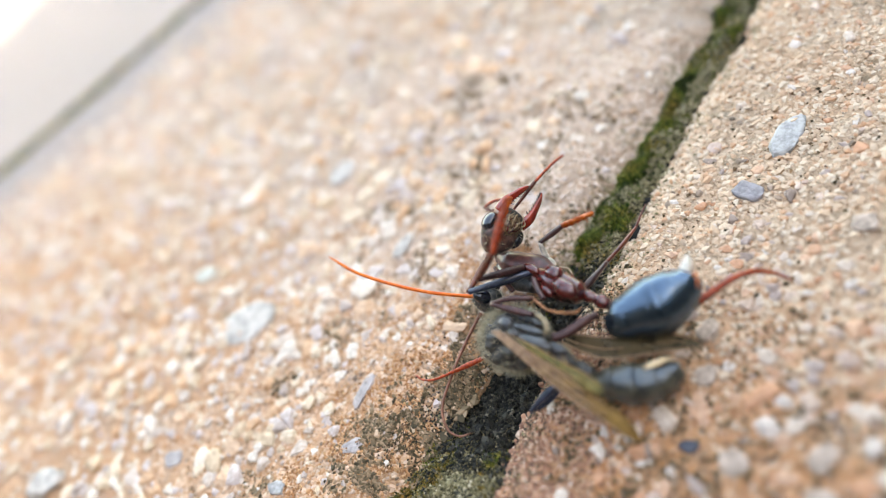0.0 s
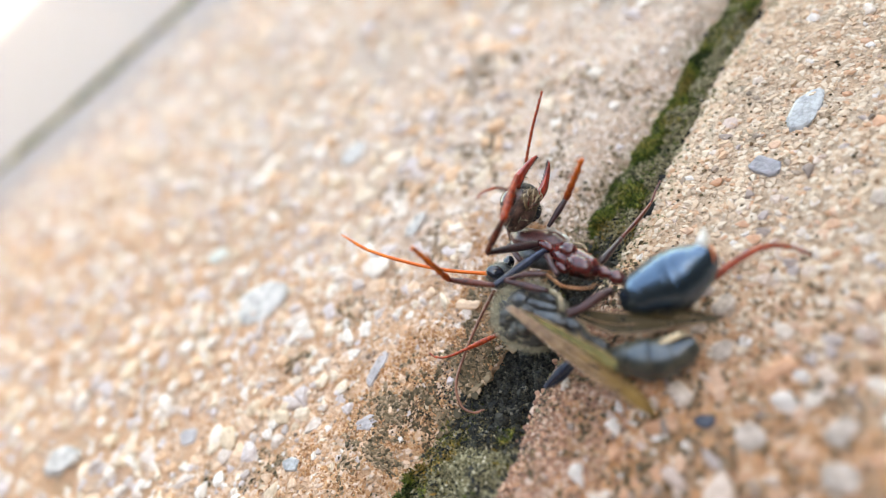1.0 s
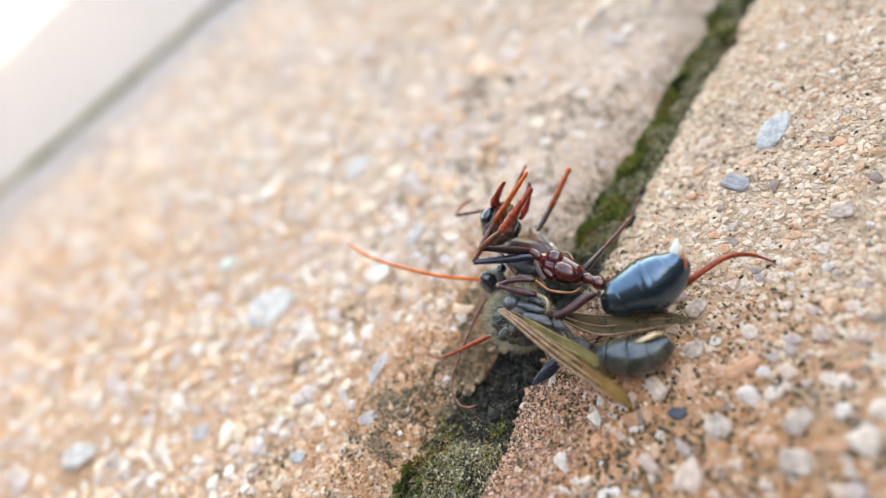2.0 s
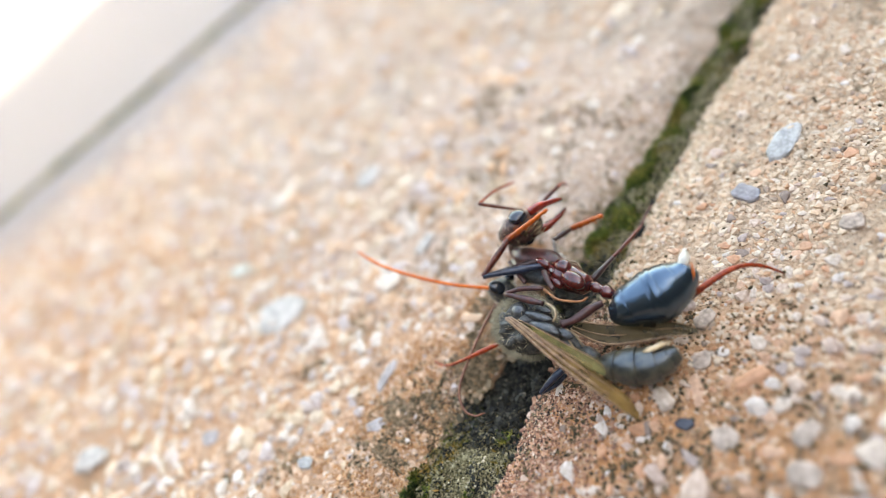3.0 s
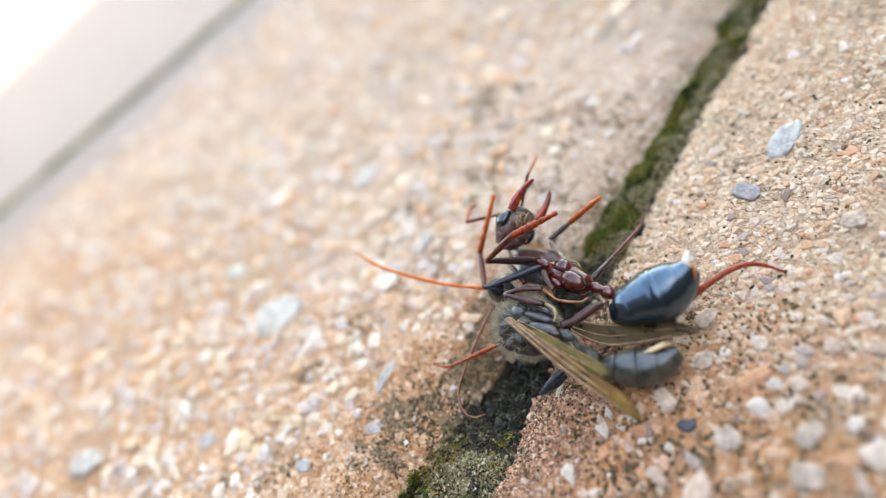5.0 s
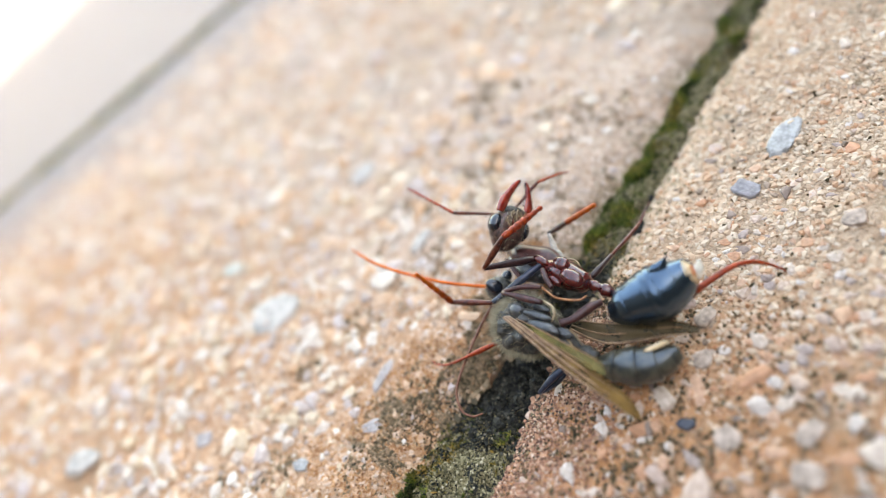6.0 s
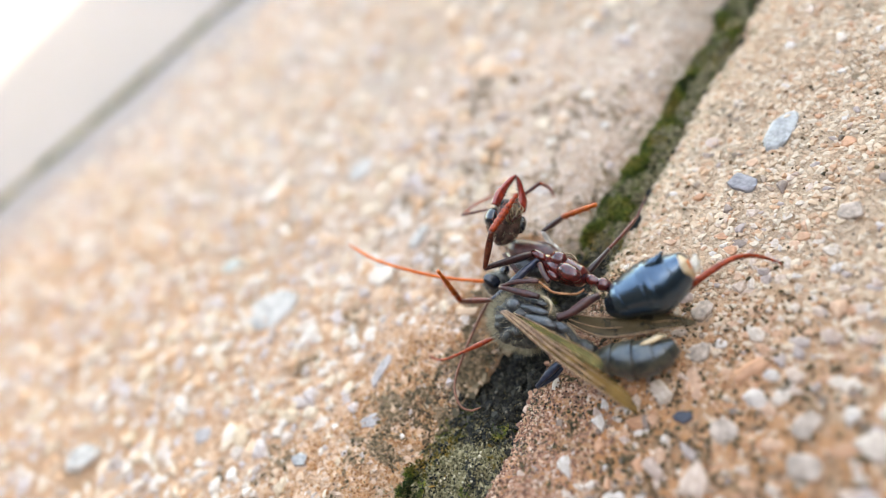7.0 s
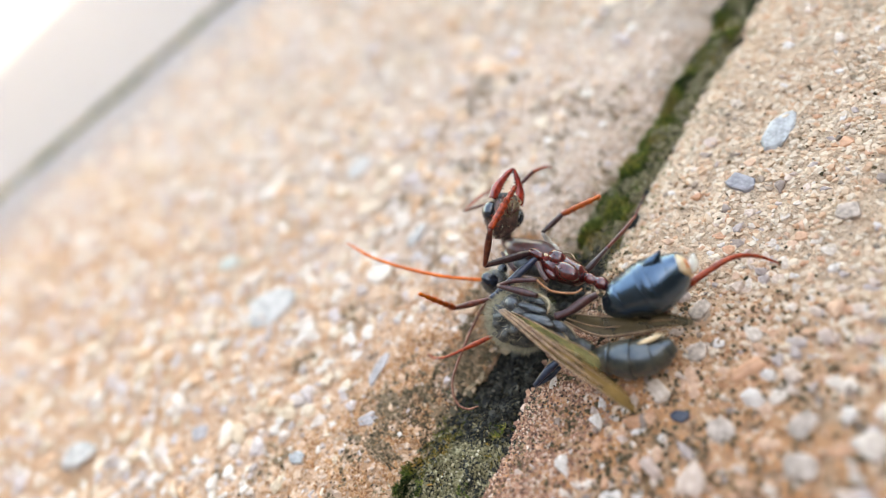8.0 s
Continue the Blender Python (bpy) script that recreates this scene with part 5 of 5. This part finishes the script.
# ---- a third ant that runs past along the joint behind ----
def build_runner():
    ob = thing("running_ant", (-100, 48, 0), "dark blurred ant running past with a pale yellow scrap", "insect")

    def add(name, pts, stops, mat, label="", parent=None):
        bm = bmesh.new()
        tube(bm, [(1.4 * x, y, z) for x, y, z in pts], stops, 14, 12)
        return part(name, bm, mat, parent or ob, label)

    add("gaster", [(-7.2, 0, 2.2), (-5.2, 0, 2.5), (-3.2, 0, 2.3)], [(0, 0.3), (0.3, 1.15), (0.7, 1.2), (1, 0.4)], M_ANT_HEAD, "black hind body")
    add("thorax", [(-3.2, 0, 2.2), (-1.4, 0, 2.5), (1.8, 0, 2.6)], [(0, 0.3), (0.3, 0.6), (0.8, 0.7), (1, 0.4)], M_ANT_BROWN, "dark thorax")
    add("head", [(1.7, 0, 2.6), (3.0, 0, 2.5), (4.6, 0, 2.2)], [(0, 0.5), (0.4, 1.1), (0.8, 1.0), (1, 0.5)], M_ANT_HEAD, "black head")
    for sy in (-1, 1):
        add("mandible", [(4.5, 0.5 * sy, 2.1), (5.4, 0.6 * sy, 2.0), (6.4, 0.1 * sy, 1.9)], [(0, 0.2), (1, 0.06)], M_MANDIBLE)
        for k, (bx, fx) in enumerate(((0.9, 3.4), (-0.4, -0.6), (-1.4, -4.4))):
            add("leg", [(bx, 0.4 * sy, 2.2), ((bx + fx) / 2, 2.0 * sy, 3.6), (fx, 3.4 * sy, 1.4), (fx * 1.15, 4.2 * sy, 0.1)], [(0, 0.16), (0.4, 0.18), (1, 0.06)], M_TIBIA)
    bm = bmesh.new()
    bmesh.ops.create_grid(bm, x_segments=10, y_segments=8, size=1.0)
    for v in bm.verts:
        x, y = v.co.x, v.co.y
        k = math.sqrt(max(0.05, 1 - (x * 0.9) ** 2))
        v.co = Vector((4.6 + 2.4 * y * k, -3.9 + 3.4 * x, 4.2 - 0.9 * x + 0.5 * x * x + 0.3 * math.sin(4 * y))) * MM
    bmesh.ops.solidify(bm, geom=list(bm.faces), thickness=0.12 * MM)
    part("scrap", bm, M_PALE, ob, "pale yellow papery scrap held in the jaws")
    return ob


running_ant = build_runner()

# ---- pebbles bedded in the nearest stretch of each paver ----
PEBBLE_MESHES, PINK_MESHES = [], []
for pb, _, _ in PEBBLES:
    pb_me = bpy.data.meshes.new("stone")
    for pv in pb.verts:
        pv.co *= MM
    pb.to_mesh(pb_me)
    pb_me.shade_smooth()
    pb.free()
    pink_me = pb_me.copy()
    pb_me.materials.append(M_STONE)
    pink_me.materials.append(M_STONE_PINK)
    PEBBLE_MESHES.append(pb_me)
    PINK_MESHES.append(pink_me)
for stones, owner, kinds in ((left_near, paver_left, PEBBLE_MESHES), (right_near, paver_right, PINK_MESHES)):
    for k, (x, y, z, sx, sy, sz, t) in enumerate(stones):
        ob = new("stone", kinds[k % len(kinds)])
        ob.parent = owner
        ob.matrix_basis = Matrix.LocRotScale(Vector((x, y, z)) * MM, Euler((0, 0, t)), (sx, sy, sz))


# ---- movement ----
def between(rows, t):
    """Values of a table (seconds, numbers...) at t, gliding from row to row."""
    if t <= rows[0][0]:
        return Vector(rows[0][1:])
    if t >= rows[-1][0]:
        return Vector(rows[-1][1:])
    i = max(k for k, row in enumerate(rows) if row[0] <= t)
    a, b = rows[i], rows[i + 1]
    h = b[0] - a[0]
    k = (t - a[0]) / h

    def slope(j):
        if j == 0 or j == len(rows) - 1:
            return Vector([0.0] * (len(a) - 1))
        p, q, r = rows[j - 1], rows[j], rows[j + 1]
        return 0.6 * (Vector(r[1:]) - Vector(p[1:])) / max(r[0] - p[0], 0.3)

    va, vb = Vector(a[1:]), Vector(b[1:])
    return (va * (2 * k ** 3 - 3 * k ** 2 + 1) + vb * (3 * k ** 2 - 2 * k ** 3)
            + slope(i) * h * (k ** 3 - 2 * k ** 2 + k) + slope(i + 1) * h * (k ** 3 - k ** 2))


def head_pose(places, turns, t):
    i = max(k for k, row in enumerate(turns) if row[0] <= t + 1e-6)
    a, b = turns[i], turns[min(i + 1, len(turns) - 1)]
    k = 0 if a is b else (t - a[0]) / (b[0] - a[0])
    k = k * k * (3 - 2 * k)
    qa, qb = (Euler([radians(v) for v in r[1:]]).to_quaternion() for r in (a, b))
    return Matrix.LocRotScale(between(places, t), qa.slerp(qb, k), None)


def chain(names, base, tables, times):
    """Keys a jointed limb: each segment starts where the one before it ends."""
    rows = {n: [] for n in names}
    turn = {n: None for n in names}
    for t in times:
        p = base(t)
        for n, (length, table) in zip(names, tables):
            d = between(table, t).normalized()
            if turn[n] is None:
                turn[n] = Vector((1, 0, 0)).rotation_difference(d)
            else:
                old = turn[n] @ Vector((1, 0, 0))
                turn[n] = old.rotation_difference(d) @ turn[n]
            rows[n].append((t, Matrix.LocRotScale((p - ANT) * MM, turn[n], None)))
            p = p + d * length
    for n in names:
        walk(SEGMENTS[n], rows[n])


def motions():
    times = [k / 10 for k in range(81)]
    head_places = [(0, -24.94, 19.62, 5.22), (0.3, -25.06, 19.74, 5.39), (0.5, -24.88, 19.45, 5.07), (0.7, -24.89, 19.7, 5.21), (1, -24.68, 19.81, 5.08), (1.2, -25.19, 19.66, 5.47), (1.5, -24.92, 19.73, 5.26), (1.7, -25.23, 19.1, 5.2), (2.8, -25.13, 19.32, 5.23), (3, -24.7, 19.82, 5.1), (3.2, -24.85, 19.69, 5.17), (3.5, -24.8, 19.76, 5.16), (4, -24.79, 19.72, 5.13), (4.5, -24.64, 19.72, 5), (4.7, -24.85, 19.7, 5.17), (5.8, -25.19, 19.2, 5.22), (6, -25.16, 19.25, 5.23), (6.5, -25.22, 19.36, 5.34), (7, -25.19, 19.3, 5.28), (7.5, -25.26, 19.66, 5.54), (8, -25.28, 19.6, 5.53)]
    head_turns = [(0, 30.26, 62.11, 9.94), (0.3, 5.83, 75.09, -24.61), (0.5, -90.23, 74.46, -136.14), (0.7, 40.39, 83.34, 14.61), (1, 51.3, 63.72, 40.45), (1.2, 37.65, 57.97, 23.31), (1.5, 37.4, 50.96, 24.03), (1.7, 31.57, 51.48, 14.58), (2.8, 37.95, 52.07, 23.98), (3, -77.36, 84.69, -112.33), (3.2, 38.85, 65, 20.77), (3.5, 46.03, 53.59, 36.07), (4, 47.99, 50.8, 39.95), (4.5, 51.04, 69.49, 34.13), (4.7, 30.86, 61.61, 10.96), (5.8, 31.81, 60.76, 12.69), (6, 44.79, 54.08, 33.98), (6.5, 47.4, 50.12, 39.98), (7, 46.5, 51.25, 38.38), (7.5, 47.09, 49.81, 39.97), (8, 46.51, 50.35, 39.07)]
    walk(ant_head, [(t, Matrix.LocRotScale((m.translation - ANT) * MM, m.to_quaternion(), None)) for t in times for m in [head_pose(head_places, head_turns, t)]])
    jaw_rows = [(0, 14, -4), (0.3, 6, 4), (0.5, 2, 2), (0.7, 8, 4), (1, 10, 0), (1.2, 2, -2), (1.5, 14, 58), (1.7, 10, 52), (2.8, 10, 50), (3, 6, 4), (3.2, 0, 0), (3.5, -4, -4), (4, -6, -6), (4.5, 10, 0), (4.7, 12, 16), (5.8, 8, 0), (6, -1, -1), (6.5, -5, -5), (7, -7, -7), (7.5, -7, -7), (8, -7, -7)]
    for sx, col in ((1, 0), (-1, 1)):
        walk(jaws[sx], [(row[0], Matrix.LocRotScale(Vector(JAW_HINGE[sx]) * MM, Euler((radians(55) if row[1 + col] > 40 else 0, 0, -sx * radians(row[1 + col]))), None)) for row in jaw_rows])

    def feeler_base(place):
        return lambda t: head_pose(head_places, head_turns, t) @ Vector(place)

    chain(["ANTL_S", "ANTL_F"], feeler_base((-0.75, 0.95, -0.7)), [
        (3.3, [(0, -0.75, 0.43, -0.5), (0.3, -0.98, -0.17, 0.06), (0.5, -0.92, 0.33, 0.21), (0.7, -0.83, 0.54, -0.1), (1, -0.77, 0.38, -0.52), (1.2, -0.97, -0.04, -0.23), (1.5, -0.74, -0.6, 0.31), (1.7, -0.94, -0.34, -0.04), (2.8, -0.98, -0.15, -0.1), (3, -0.79, -0.35, 0.5), (3.2, -0.88, -0.28, 0.37), (3.5, -0.88, -0.46, 0.05), (4, -1, -0.08, -0.06), (4.5, -0.97, -0.22, 0.09), (4.7, -0.73, -0.63, 0.28), (5.8, -0.88, 0.17, -0.45), (6, -0.77, -0.45, 0.45), (6.5, -0.66, 0.43, -0.62), (7, -0.96, -0.14, -0.25), (7.5, -0.95, -0.32, -0.02), (8, -0.92, -0.1, -0.39)]),
        (5.4, [(0, 0.78, -0.19, 0.6), (0.3, -0.63, 0.63, -0.46), (0.5, 0.33, 0.76, -0.55), (0.7, -0.37, 0.61, -0.7), (1, -0.76, 0.15, -0.63), (1.2, -0.68, 0.58, -0.46), (1.5, -0.75, 0.56, -0.35), (1.7, -0.52, 0.62, -0.58), (2.8, 0.02, 0.87, -0.49), (3, -0.1, 0.84, -0.53), (3.2, -0.62, 0.77, -0.12), (3.5, -0.39, 0.71, -0.58), (4, -0.01, 0.86, -0.51), (4.5, -0.34, 0.72, -0.6), (4.7, -0.38, 0.8, -0.46), (5.8, -0.76, 0.18, -0.62), (6, -0.97, 0.24, 0.07), (6.3, -0.92, 0.2, -0.34), (6.5, -0.8, 0.06, -0.6), (6.7, -0.72, -0.42, 0.55), (6.8, -0.85, 0.3, -0.3), (7, 0.01, 0.84, -0.54), (7.4, -0.89, 0.46, -0.03), (7.5, -0.72, 0.64, -0.26), (8, -0.04, 0.87, -0.5)])], times)
    chain(["ANTR_S", "ANTR_F"], feeler_base((0.25, 1.15, -0.9)), [
        (3.2, [(0, 0.43, 0.84, 0.32), (0.3, 0.59, 0.78, 0.19), (0.5, 0.72, 0.69, 0.06), (0.7, 0.41, 0.91, -0.12), (1, -0.38, 0.91, -0.16), (1.2, 0.64, 0.76, 0.11), (1.5, 0.2, 0.84, 0.5), (1.7, 0.28, 0.86, 0.43), (2.8, 0.16, 0.83, 0.53), (3, 0.52, 0.82, 0.24), (3.2, 0.62, 0.77, 0.14), (3.5, 0.51, 0.82, 0.25), (4, 0.64, 0.76, 0.11), (4.5, 0.71, 0.7, 0.02), (4.7, 0.1, 0.82, 0.57), (5.8, 0.17, 0.84, 0.52), (6, 0.46, 0.84, 0.28), (6.5, 0.57, 0.8, 0.19), (7, 0.62, 0.78, 0.13), (7.5, 0.58, 0.8, 0.18), (8, 0.52, 0.82, 0.24)]),
        (5.2, [(0, -0.14, 0.87, -0.48), (0.3, -0.15, 0.77, -0.61), (0.5, -0.1, 0.66, -0.74), (0.7, 0.22, 0.92, -0.33), (1, 0.15, 0.75, 0.64), (1.2, -0.26, 0.66, -0.71), (1.5, -0.3, 0.69, -0.65), (1.7, -0.41, 0.62, -0.67), (2.8, -0.65, 0.61, -0.46), (3, -0.38, 0.57, -0.73), (3.2, -0.52, 0.44, -0.73), (3.5, -0.42, 0.48, -0.77), (4, -0.39, 0.15, -0.91), (4.2, -0.34, 0.94, 0.07), (4.5, 0.51, 0.41, -0.75), (4.7, -0.41, 0.7, -0.59), (5.8, -0.24, 0.95, -0.18), (5.9, -0.06, 0.93, 0.36), (6, -0.08, 0.75, -0.66), (6.3, -0.32, 0.52, 0.79), (6.4, -0.27, 0.93, -0.25), (6.5, -0.23, 0.33, -0.91), (6.7, -0.21, 0.61, 0.76), (6.8, -0.32, 0.93, -0.19), (7, -0.29, 0.4, -0.87), (7.2, 0.54, 0.78, 0.33), (7.4, 0.02, 0.66, -0.75), (7.5, -0.04, 0.67, -0.75), (7.7, -0.43, 0.87, 0.24), (8, -0.28, 0.65, -0.7)])], times)
    chain(["A1", "A2", "A3"], lambda t: Vector((-22.60, 18.42, 3.60)), [
        (4.4, [(0, -0.3, -0.72, 0.62), (0.3, -0.53, -0.39, 0.75), (0.5, -0.51, -0.46, 0.73), (0.7, -0.46, -0.72, 0.52), (1, -0.4, -0.68, 0.61), (1.2, -0.41, -0.66, 0.63), (1.5, -0.49, -0.6, 0.63), (1.7, -0.47, -0.51, 0.72), (2.8, -0.38, -0.66, 0.65), (3, -0.7, -0.67, 0.23), (3.2, -0.66, -0.74, 0.16), (3.5, -0.54, -0.45, 0.71), (4, -0.48, -0.56, 0.68), (4.5, -0.44, -0.64, 0.63), (4.7, -0.43, -0.56, 0.71), (5.8, -0.5, -0.69, 0.52), (6, -0.46, -0.69, 0.56), (6.5, -0.37, -0.76, 0.54), (7, -0.37, -0.76, 0.54), (7.5, -0.36, -0.76, 0.54), (8, -0.32, -0.75, 0.58)]),
        (3.0, [(0, 0.59, 0.27, 0.76), (0.3, 0.69, 0.6, 0.4), (0.5, 0.66, 0.75, 0.01), (0.7, 0.26, 0.54, 0.8), (1, 0.52, 0.42, 0.74), (1.2, 0.45, 0.54, 0.72), (1.5, 0.66, 0.36, 0.66), (1.7, 0.81, 0.21, 0.55), (2.8, 0.54, 0.13, 0.83), (3, 0.29, 0.9, 0.31), (3.2, 0.3, 0.91, 0.3), (3.5, 0.45, 0.64, 0.62), (4, 0.44, 0.49, 0.75), (4.5, 0.62, 0.24, 0.75), (4.7, 0.72, 0.41, 0.57), (5.8, 0.59, 0.55, 0.59), (6, 0.54, 0.53, 0.65), (6.5, 0.34, 0.36, 0.87), (7, 0.28, 0.53, 0.8), (7.5, 0.24, 0.55, 0.8), (8, 0.27, 0.51, 0.82)]),
        (3.6, [(0, 0.09, 0.85, 0.52), (0.3, 0.59, 0.79, -0.18), (0.5, 0.36, 0.54, -0.76), (0.7, -0.31, 0.93, -0.21), (1, -0.22, 0.98, -0.02), (1.2, -0.07, 0.99, -0.15), (1.5, -0.07, 0.89, -0.45), (1.7, 0.44, 0.85, 0.29), (2.8, -0.37, 0.87, -0.33), (3, 0.26, 0.97, -0.01), (3.2, 0.35, 0.87, 0.34), (3.5, -0.06, 1, -0.01), (4, 0, 1, -0), (4.5, -0.17, 0.98, -0.02), (4.7, 0.41, 0.87, -0.28), (5.8, 0.53, 0.84, -0.14), (6, 0.29, 0.93, -0.21), (6.5, -0.17, 0.97, -0.16), (7, -0.01, 0.99, -0.13), (7.5, 0.07, 1, 0.05), (8, 0.04, 1, 0.03)])], times)
    chain(["B1", "B2", "B3"], lambda t: Vector((-22.05, 17.95, 3.80)), [
        (4.5, [(0, -0.7, -0.68, 0.23), (0.3, -0.76, -0.57, 0.3), (0.5, -0.54, -0.82, 0.21), (0.7, -0.58, -0.81, 0.05), (1, -0.33, -0.9, 0.27), (1.2, -0.7, -0.67, 0.23), (1.5, -0.65, -0.57, 0.5), (1.7, -0.78, -0.52, 0.34), (2.8, -0.77, -0.53, 0.35), (3, -0.74, -0.6, 0.3), (3.2, -0.48, -0.61, 0.63), (3.5, -0.68, -0.7, 0.19), (4, -0.6, -0.8, 0.08), (4.5, -0.57, -0.63, 0.52), (4.7, -0.72, -0.65, 0.24), (5.8, -0.49, -0.87, -0.01), (6, -0.49, -0.87, -0.01), (6.5, -0.47, -0.88, -0.04), (7, -0.45, -0.89, -0.05), (7.5, -0.46, -0.89, -0.04), (8, -0.45, -0.89, -0.05)]),
        (3.3, [(0, -0.11, 0.98, -0.18), (0.3, 0.4, 0.89, 0.23), (0.5, 0.07, 0.99, 0.08), (0.7, -0.65, 0.75, 0.13), (1, -0.98, -0.17, 0.09), (1.2, -0.68, 0.73, 0.05), (1.5, -0.67, 0.74, 0.01), (1.7, 0.27, 0.9, 0.34), (2.8, -0.34, 0.94, -0.04), (3, 0.34, 0.9, 0.28), (3.2, -0.64, 0.77, -0.08), (3.5, -0.8, 0.12, 0.59), (4, -0.92, 0.02, 0.39), (4.5, -0.33, 0.93, 0.15), (4.7, -0.36, 0.93, 0.03), (5.8, -0.99, -0.16, 0.01), (6, -0.97, -0.25, 0.01), (6.5, -0.99, -0.14, -0.08), (7, -0.96, -0.11, -0.26), (7.5, -0.94, -0.31, -0.14), (8, -0.91, -0.34, -0.24)]),
        (4.6, [(0, 0.33, 0.68, 0.65), (0.3, 0.74, 0.32, 0.59), (0.5, 0.71, -0.01, 0.7), (0.7, 0.29, 0.54, 0.79), (1, -0.03, -0.11, 0.99), (1.2, 0.01, 0.71, 0.7), (1.5, 0.1, 0.49, 0.86), (1.7, 0.46, 0.73, 0.51), (2.8, 0.59, -0.01, 0.81), (3, 0.78, 0.27, 0.56), (3.2, 0.25, 0.18, 0.95), (3.5, -0.33, 0.34, 0.88), (4, -0.33, 0.16, 0.93), (4.5, 0.28, 0.61, 0.74), (4.7, 0.19, 0.86, 0.48), (5.8, 0.12, -0.16, 0.98), (6, -0.08, -0.13, 0.99), (6.5, 0.01, 0.02, 1), (7, 0.12, -0.04, 0.99), (7.5, 0.04, -0.21, 0.98), (8, 0.02, -0.32, 0.95)])], times)
    chain(["C1", "C2", "C3"], lambda t: Vector((-22.22, 19.73, 2.60)), [
        (1.5, [(0, -0.18, 0.26, 0.95), (0.3, 0.17, 0.88, 0.44), (0.5, 0.34, 0.76, 0.56), (0.7, 0.21, 0.21, 0.95), (1, -0.24, -0.19, 0.95), (1.2, -0.29, 0.07, 0.96), (1.5, -0.7, -0.13, 0.7), (1.7, -0.4, 0.23, 0.89), (2.8, -0.46, -0.17, 0.87), (3, 0.03, 0.21, 0.98), (3.2, 0.2, 0.77, 0.61), (3.5, 0, 0.29, 0.96), (4, -0.02, 0.08, 1), (4.5, -0.15, -0.18, 0.97), (4.7, -0.14, 0.07, 0.99), (5.8, -0.27, 0.49, 0.83), (6, -0.45, 0.59, 0.67), (6.5, -0.38, 0.34, 0.86), (7, -0.39, 0.23, 0.89), (7.5, -0.31, 0.22, 0.92), (8, -0.17, 0.07, 0.98)]),
        (2.2, [(0, 0.28, 0.92, -0.28), (0.3, 0.41, 0.87, -0.29), (0.5, 0.03, 0.65, -0.76), (0.7, 0.17, 0.77, -0.62), (1, 0.34, 0.87, 0.36), (1.2, 0.25, 0.97, 0.04), (1.5, 0.06, 0.85, 0.52), (1.7, 0.01, 1, -0.06), (2.8, 0.05, 0.97, 0.23), (3, 0.06, 0.87, -0.49), (3.2, 0, 0.79, -0.61), (3.5, -0.06, 0.88, -0.48), (4, 0.27, 0.96, -0.01), (4.5, -0.06, 0.94, -0.35), (4.7, 0.23, 0.95, -0.19), (5.8, 0.06, 0.87, -0.49), (6, 0.05, 0.86, -0.52), (6.5, 0.11, 0.87, -0.48), (7, 0.19, 0.91, -0.36), (7.5, 0.25, 0.92, -0.3), (8, 0.22, 0.95, -0.2)]),
        (3.3, [(0, 0.83, 0.05, 0.56), (0.3, 0.86, 0.36, 0.37), (0.5, 0.85, -0.11, 0.51), (0.7, 0.91, 0.14, 0.4), (1, 0.43, 0.43, 0.79), (1.2, 0.4, 0.59, 0.7), (1.5, -0.01, 0.79, 0.62), (1.7, 0.24, 0.84, 0.49), (2.8, 0.44, 0.68, 0.59), (3, 0.86, 0.15, 0.48), (3.2, 0.87, 0.21, 0.45), (3.5, 0.62, 0.77, 0.18), (4, 0.66, 0.45, 0.6), (4.5, 0.58, 0.48, 0.65), (4.7, 0.71, 0.45, 0.54), (5.8, 0.78, 0.32, 0.53), (6, 0.81, 0.25, 0.53), (6.5, 0.91, 0.06, 0.4), (7, 0.89, 0.19, 0.41), (7.5, 0.87, 0.24, 0.44), (8, 0.85, 0.4, 0.33)])], times)
    walk(gaster, [(t, Matrix.LocRotScale((Vector(p) - ANT) * MM, (axes(Vector(q) - Vector(p), TOWARD) @ Matrix.Rotation(radians(roll), 3, "X")).to_quaternion(), None)) for t, p, q, roll in (
        (0.0, (-16.33, 15.94, 3.00), (-11.95, 19.89, 4.00), 0), (4.7, (-16.33, 15.94, 3.00), (-11.95, 19.89, 4.00), 0),
        (6.0, (-16.33, 15.90, 3.00), (-11.95, 19.45, 4.40), 14), (8.0, (-16.36, 15.88, 3.00), (-11.97, 19.35, 4.45), 15))])
    walk(gaster_tip, [(t, pose(x * MM, y * MM, z * MM)) for t, x, y, z in ((0.0, 0, 0, 0), (4.7, 0, 0, 0), (5.9, 0.35, -1.0, 0.15), (8.0, 0.35, -1.05, 0.15))])
    walk(gaster_flap, [(t, pose(x * MM, y * MM, 0)) for t, x, y in ((0.0, -1.0, -1.0), (4.7, -1.0, -1.0), (5.8, -0.1, -0.1), (8.0, -0.1, -0.1))])
    walk(gaster_membrane, [(t, pose(x * MM, 0, z * MM)) for t, x, z in ((0.0, -1.4, -0.5), (4.7, -1.4, -0.5), (5.8, 0, 0), (8.0, 0.05, 0))])
    walk(running_ant, [(t, pose(x * MM, y * MM, 0, 0, 0, a)) for t, (x, y, _), a in (
        (0.0, (-138.93, 176.64, 0.00), 205), (6.1, (-93.92, 82.60, 0.00), 205), (6.3, (-86.86, 51.99, 0.00), 205), (6.4, (-86.99, 43.68, 0.00), 204), (6.5, (-90.57, 33.72, 0.00), 206),
        (6.6, (-95.25, 25.47, 0.00), 203), (6.7, (-97.83, 16.36, 0.00), 206), (6.8, (-97.89, 9.05, 0.00), 204), (7.0, (-113.11, -4.51, 0.00), 204), (8.0, (-127.40, -35.95, 0.00), 204))])


motions()
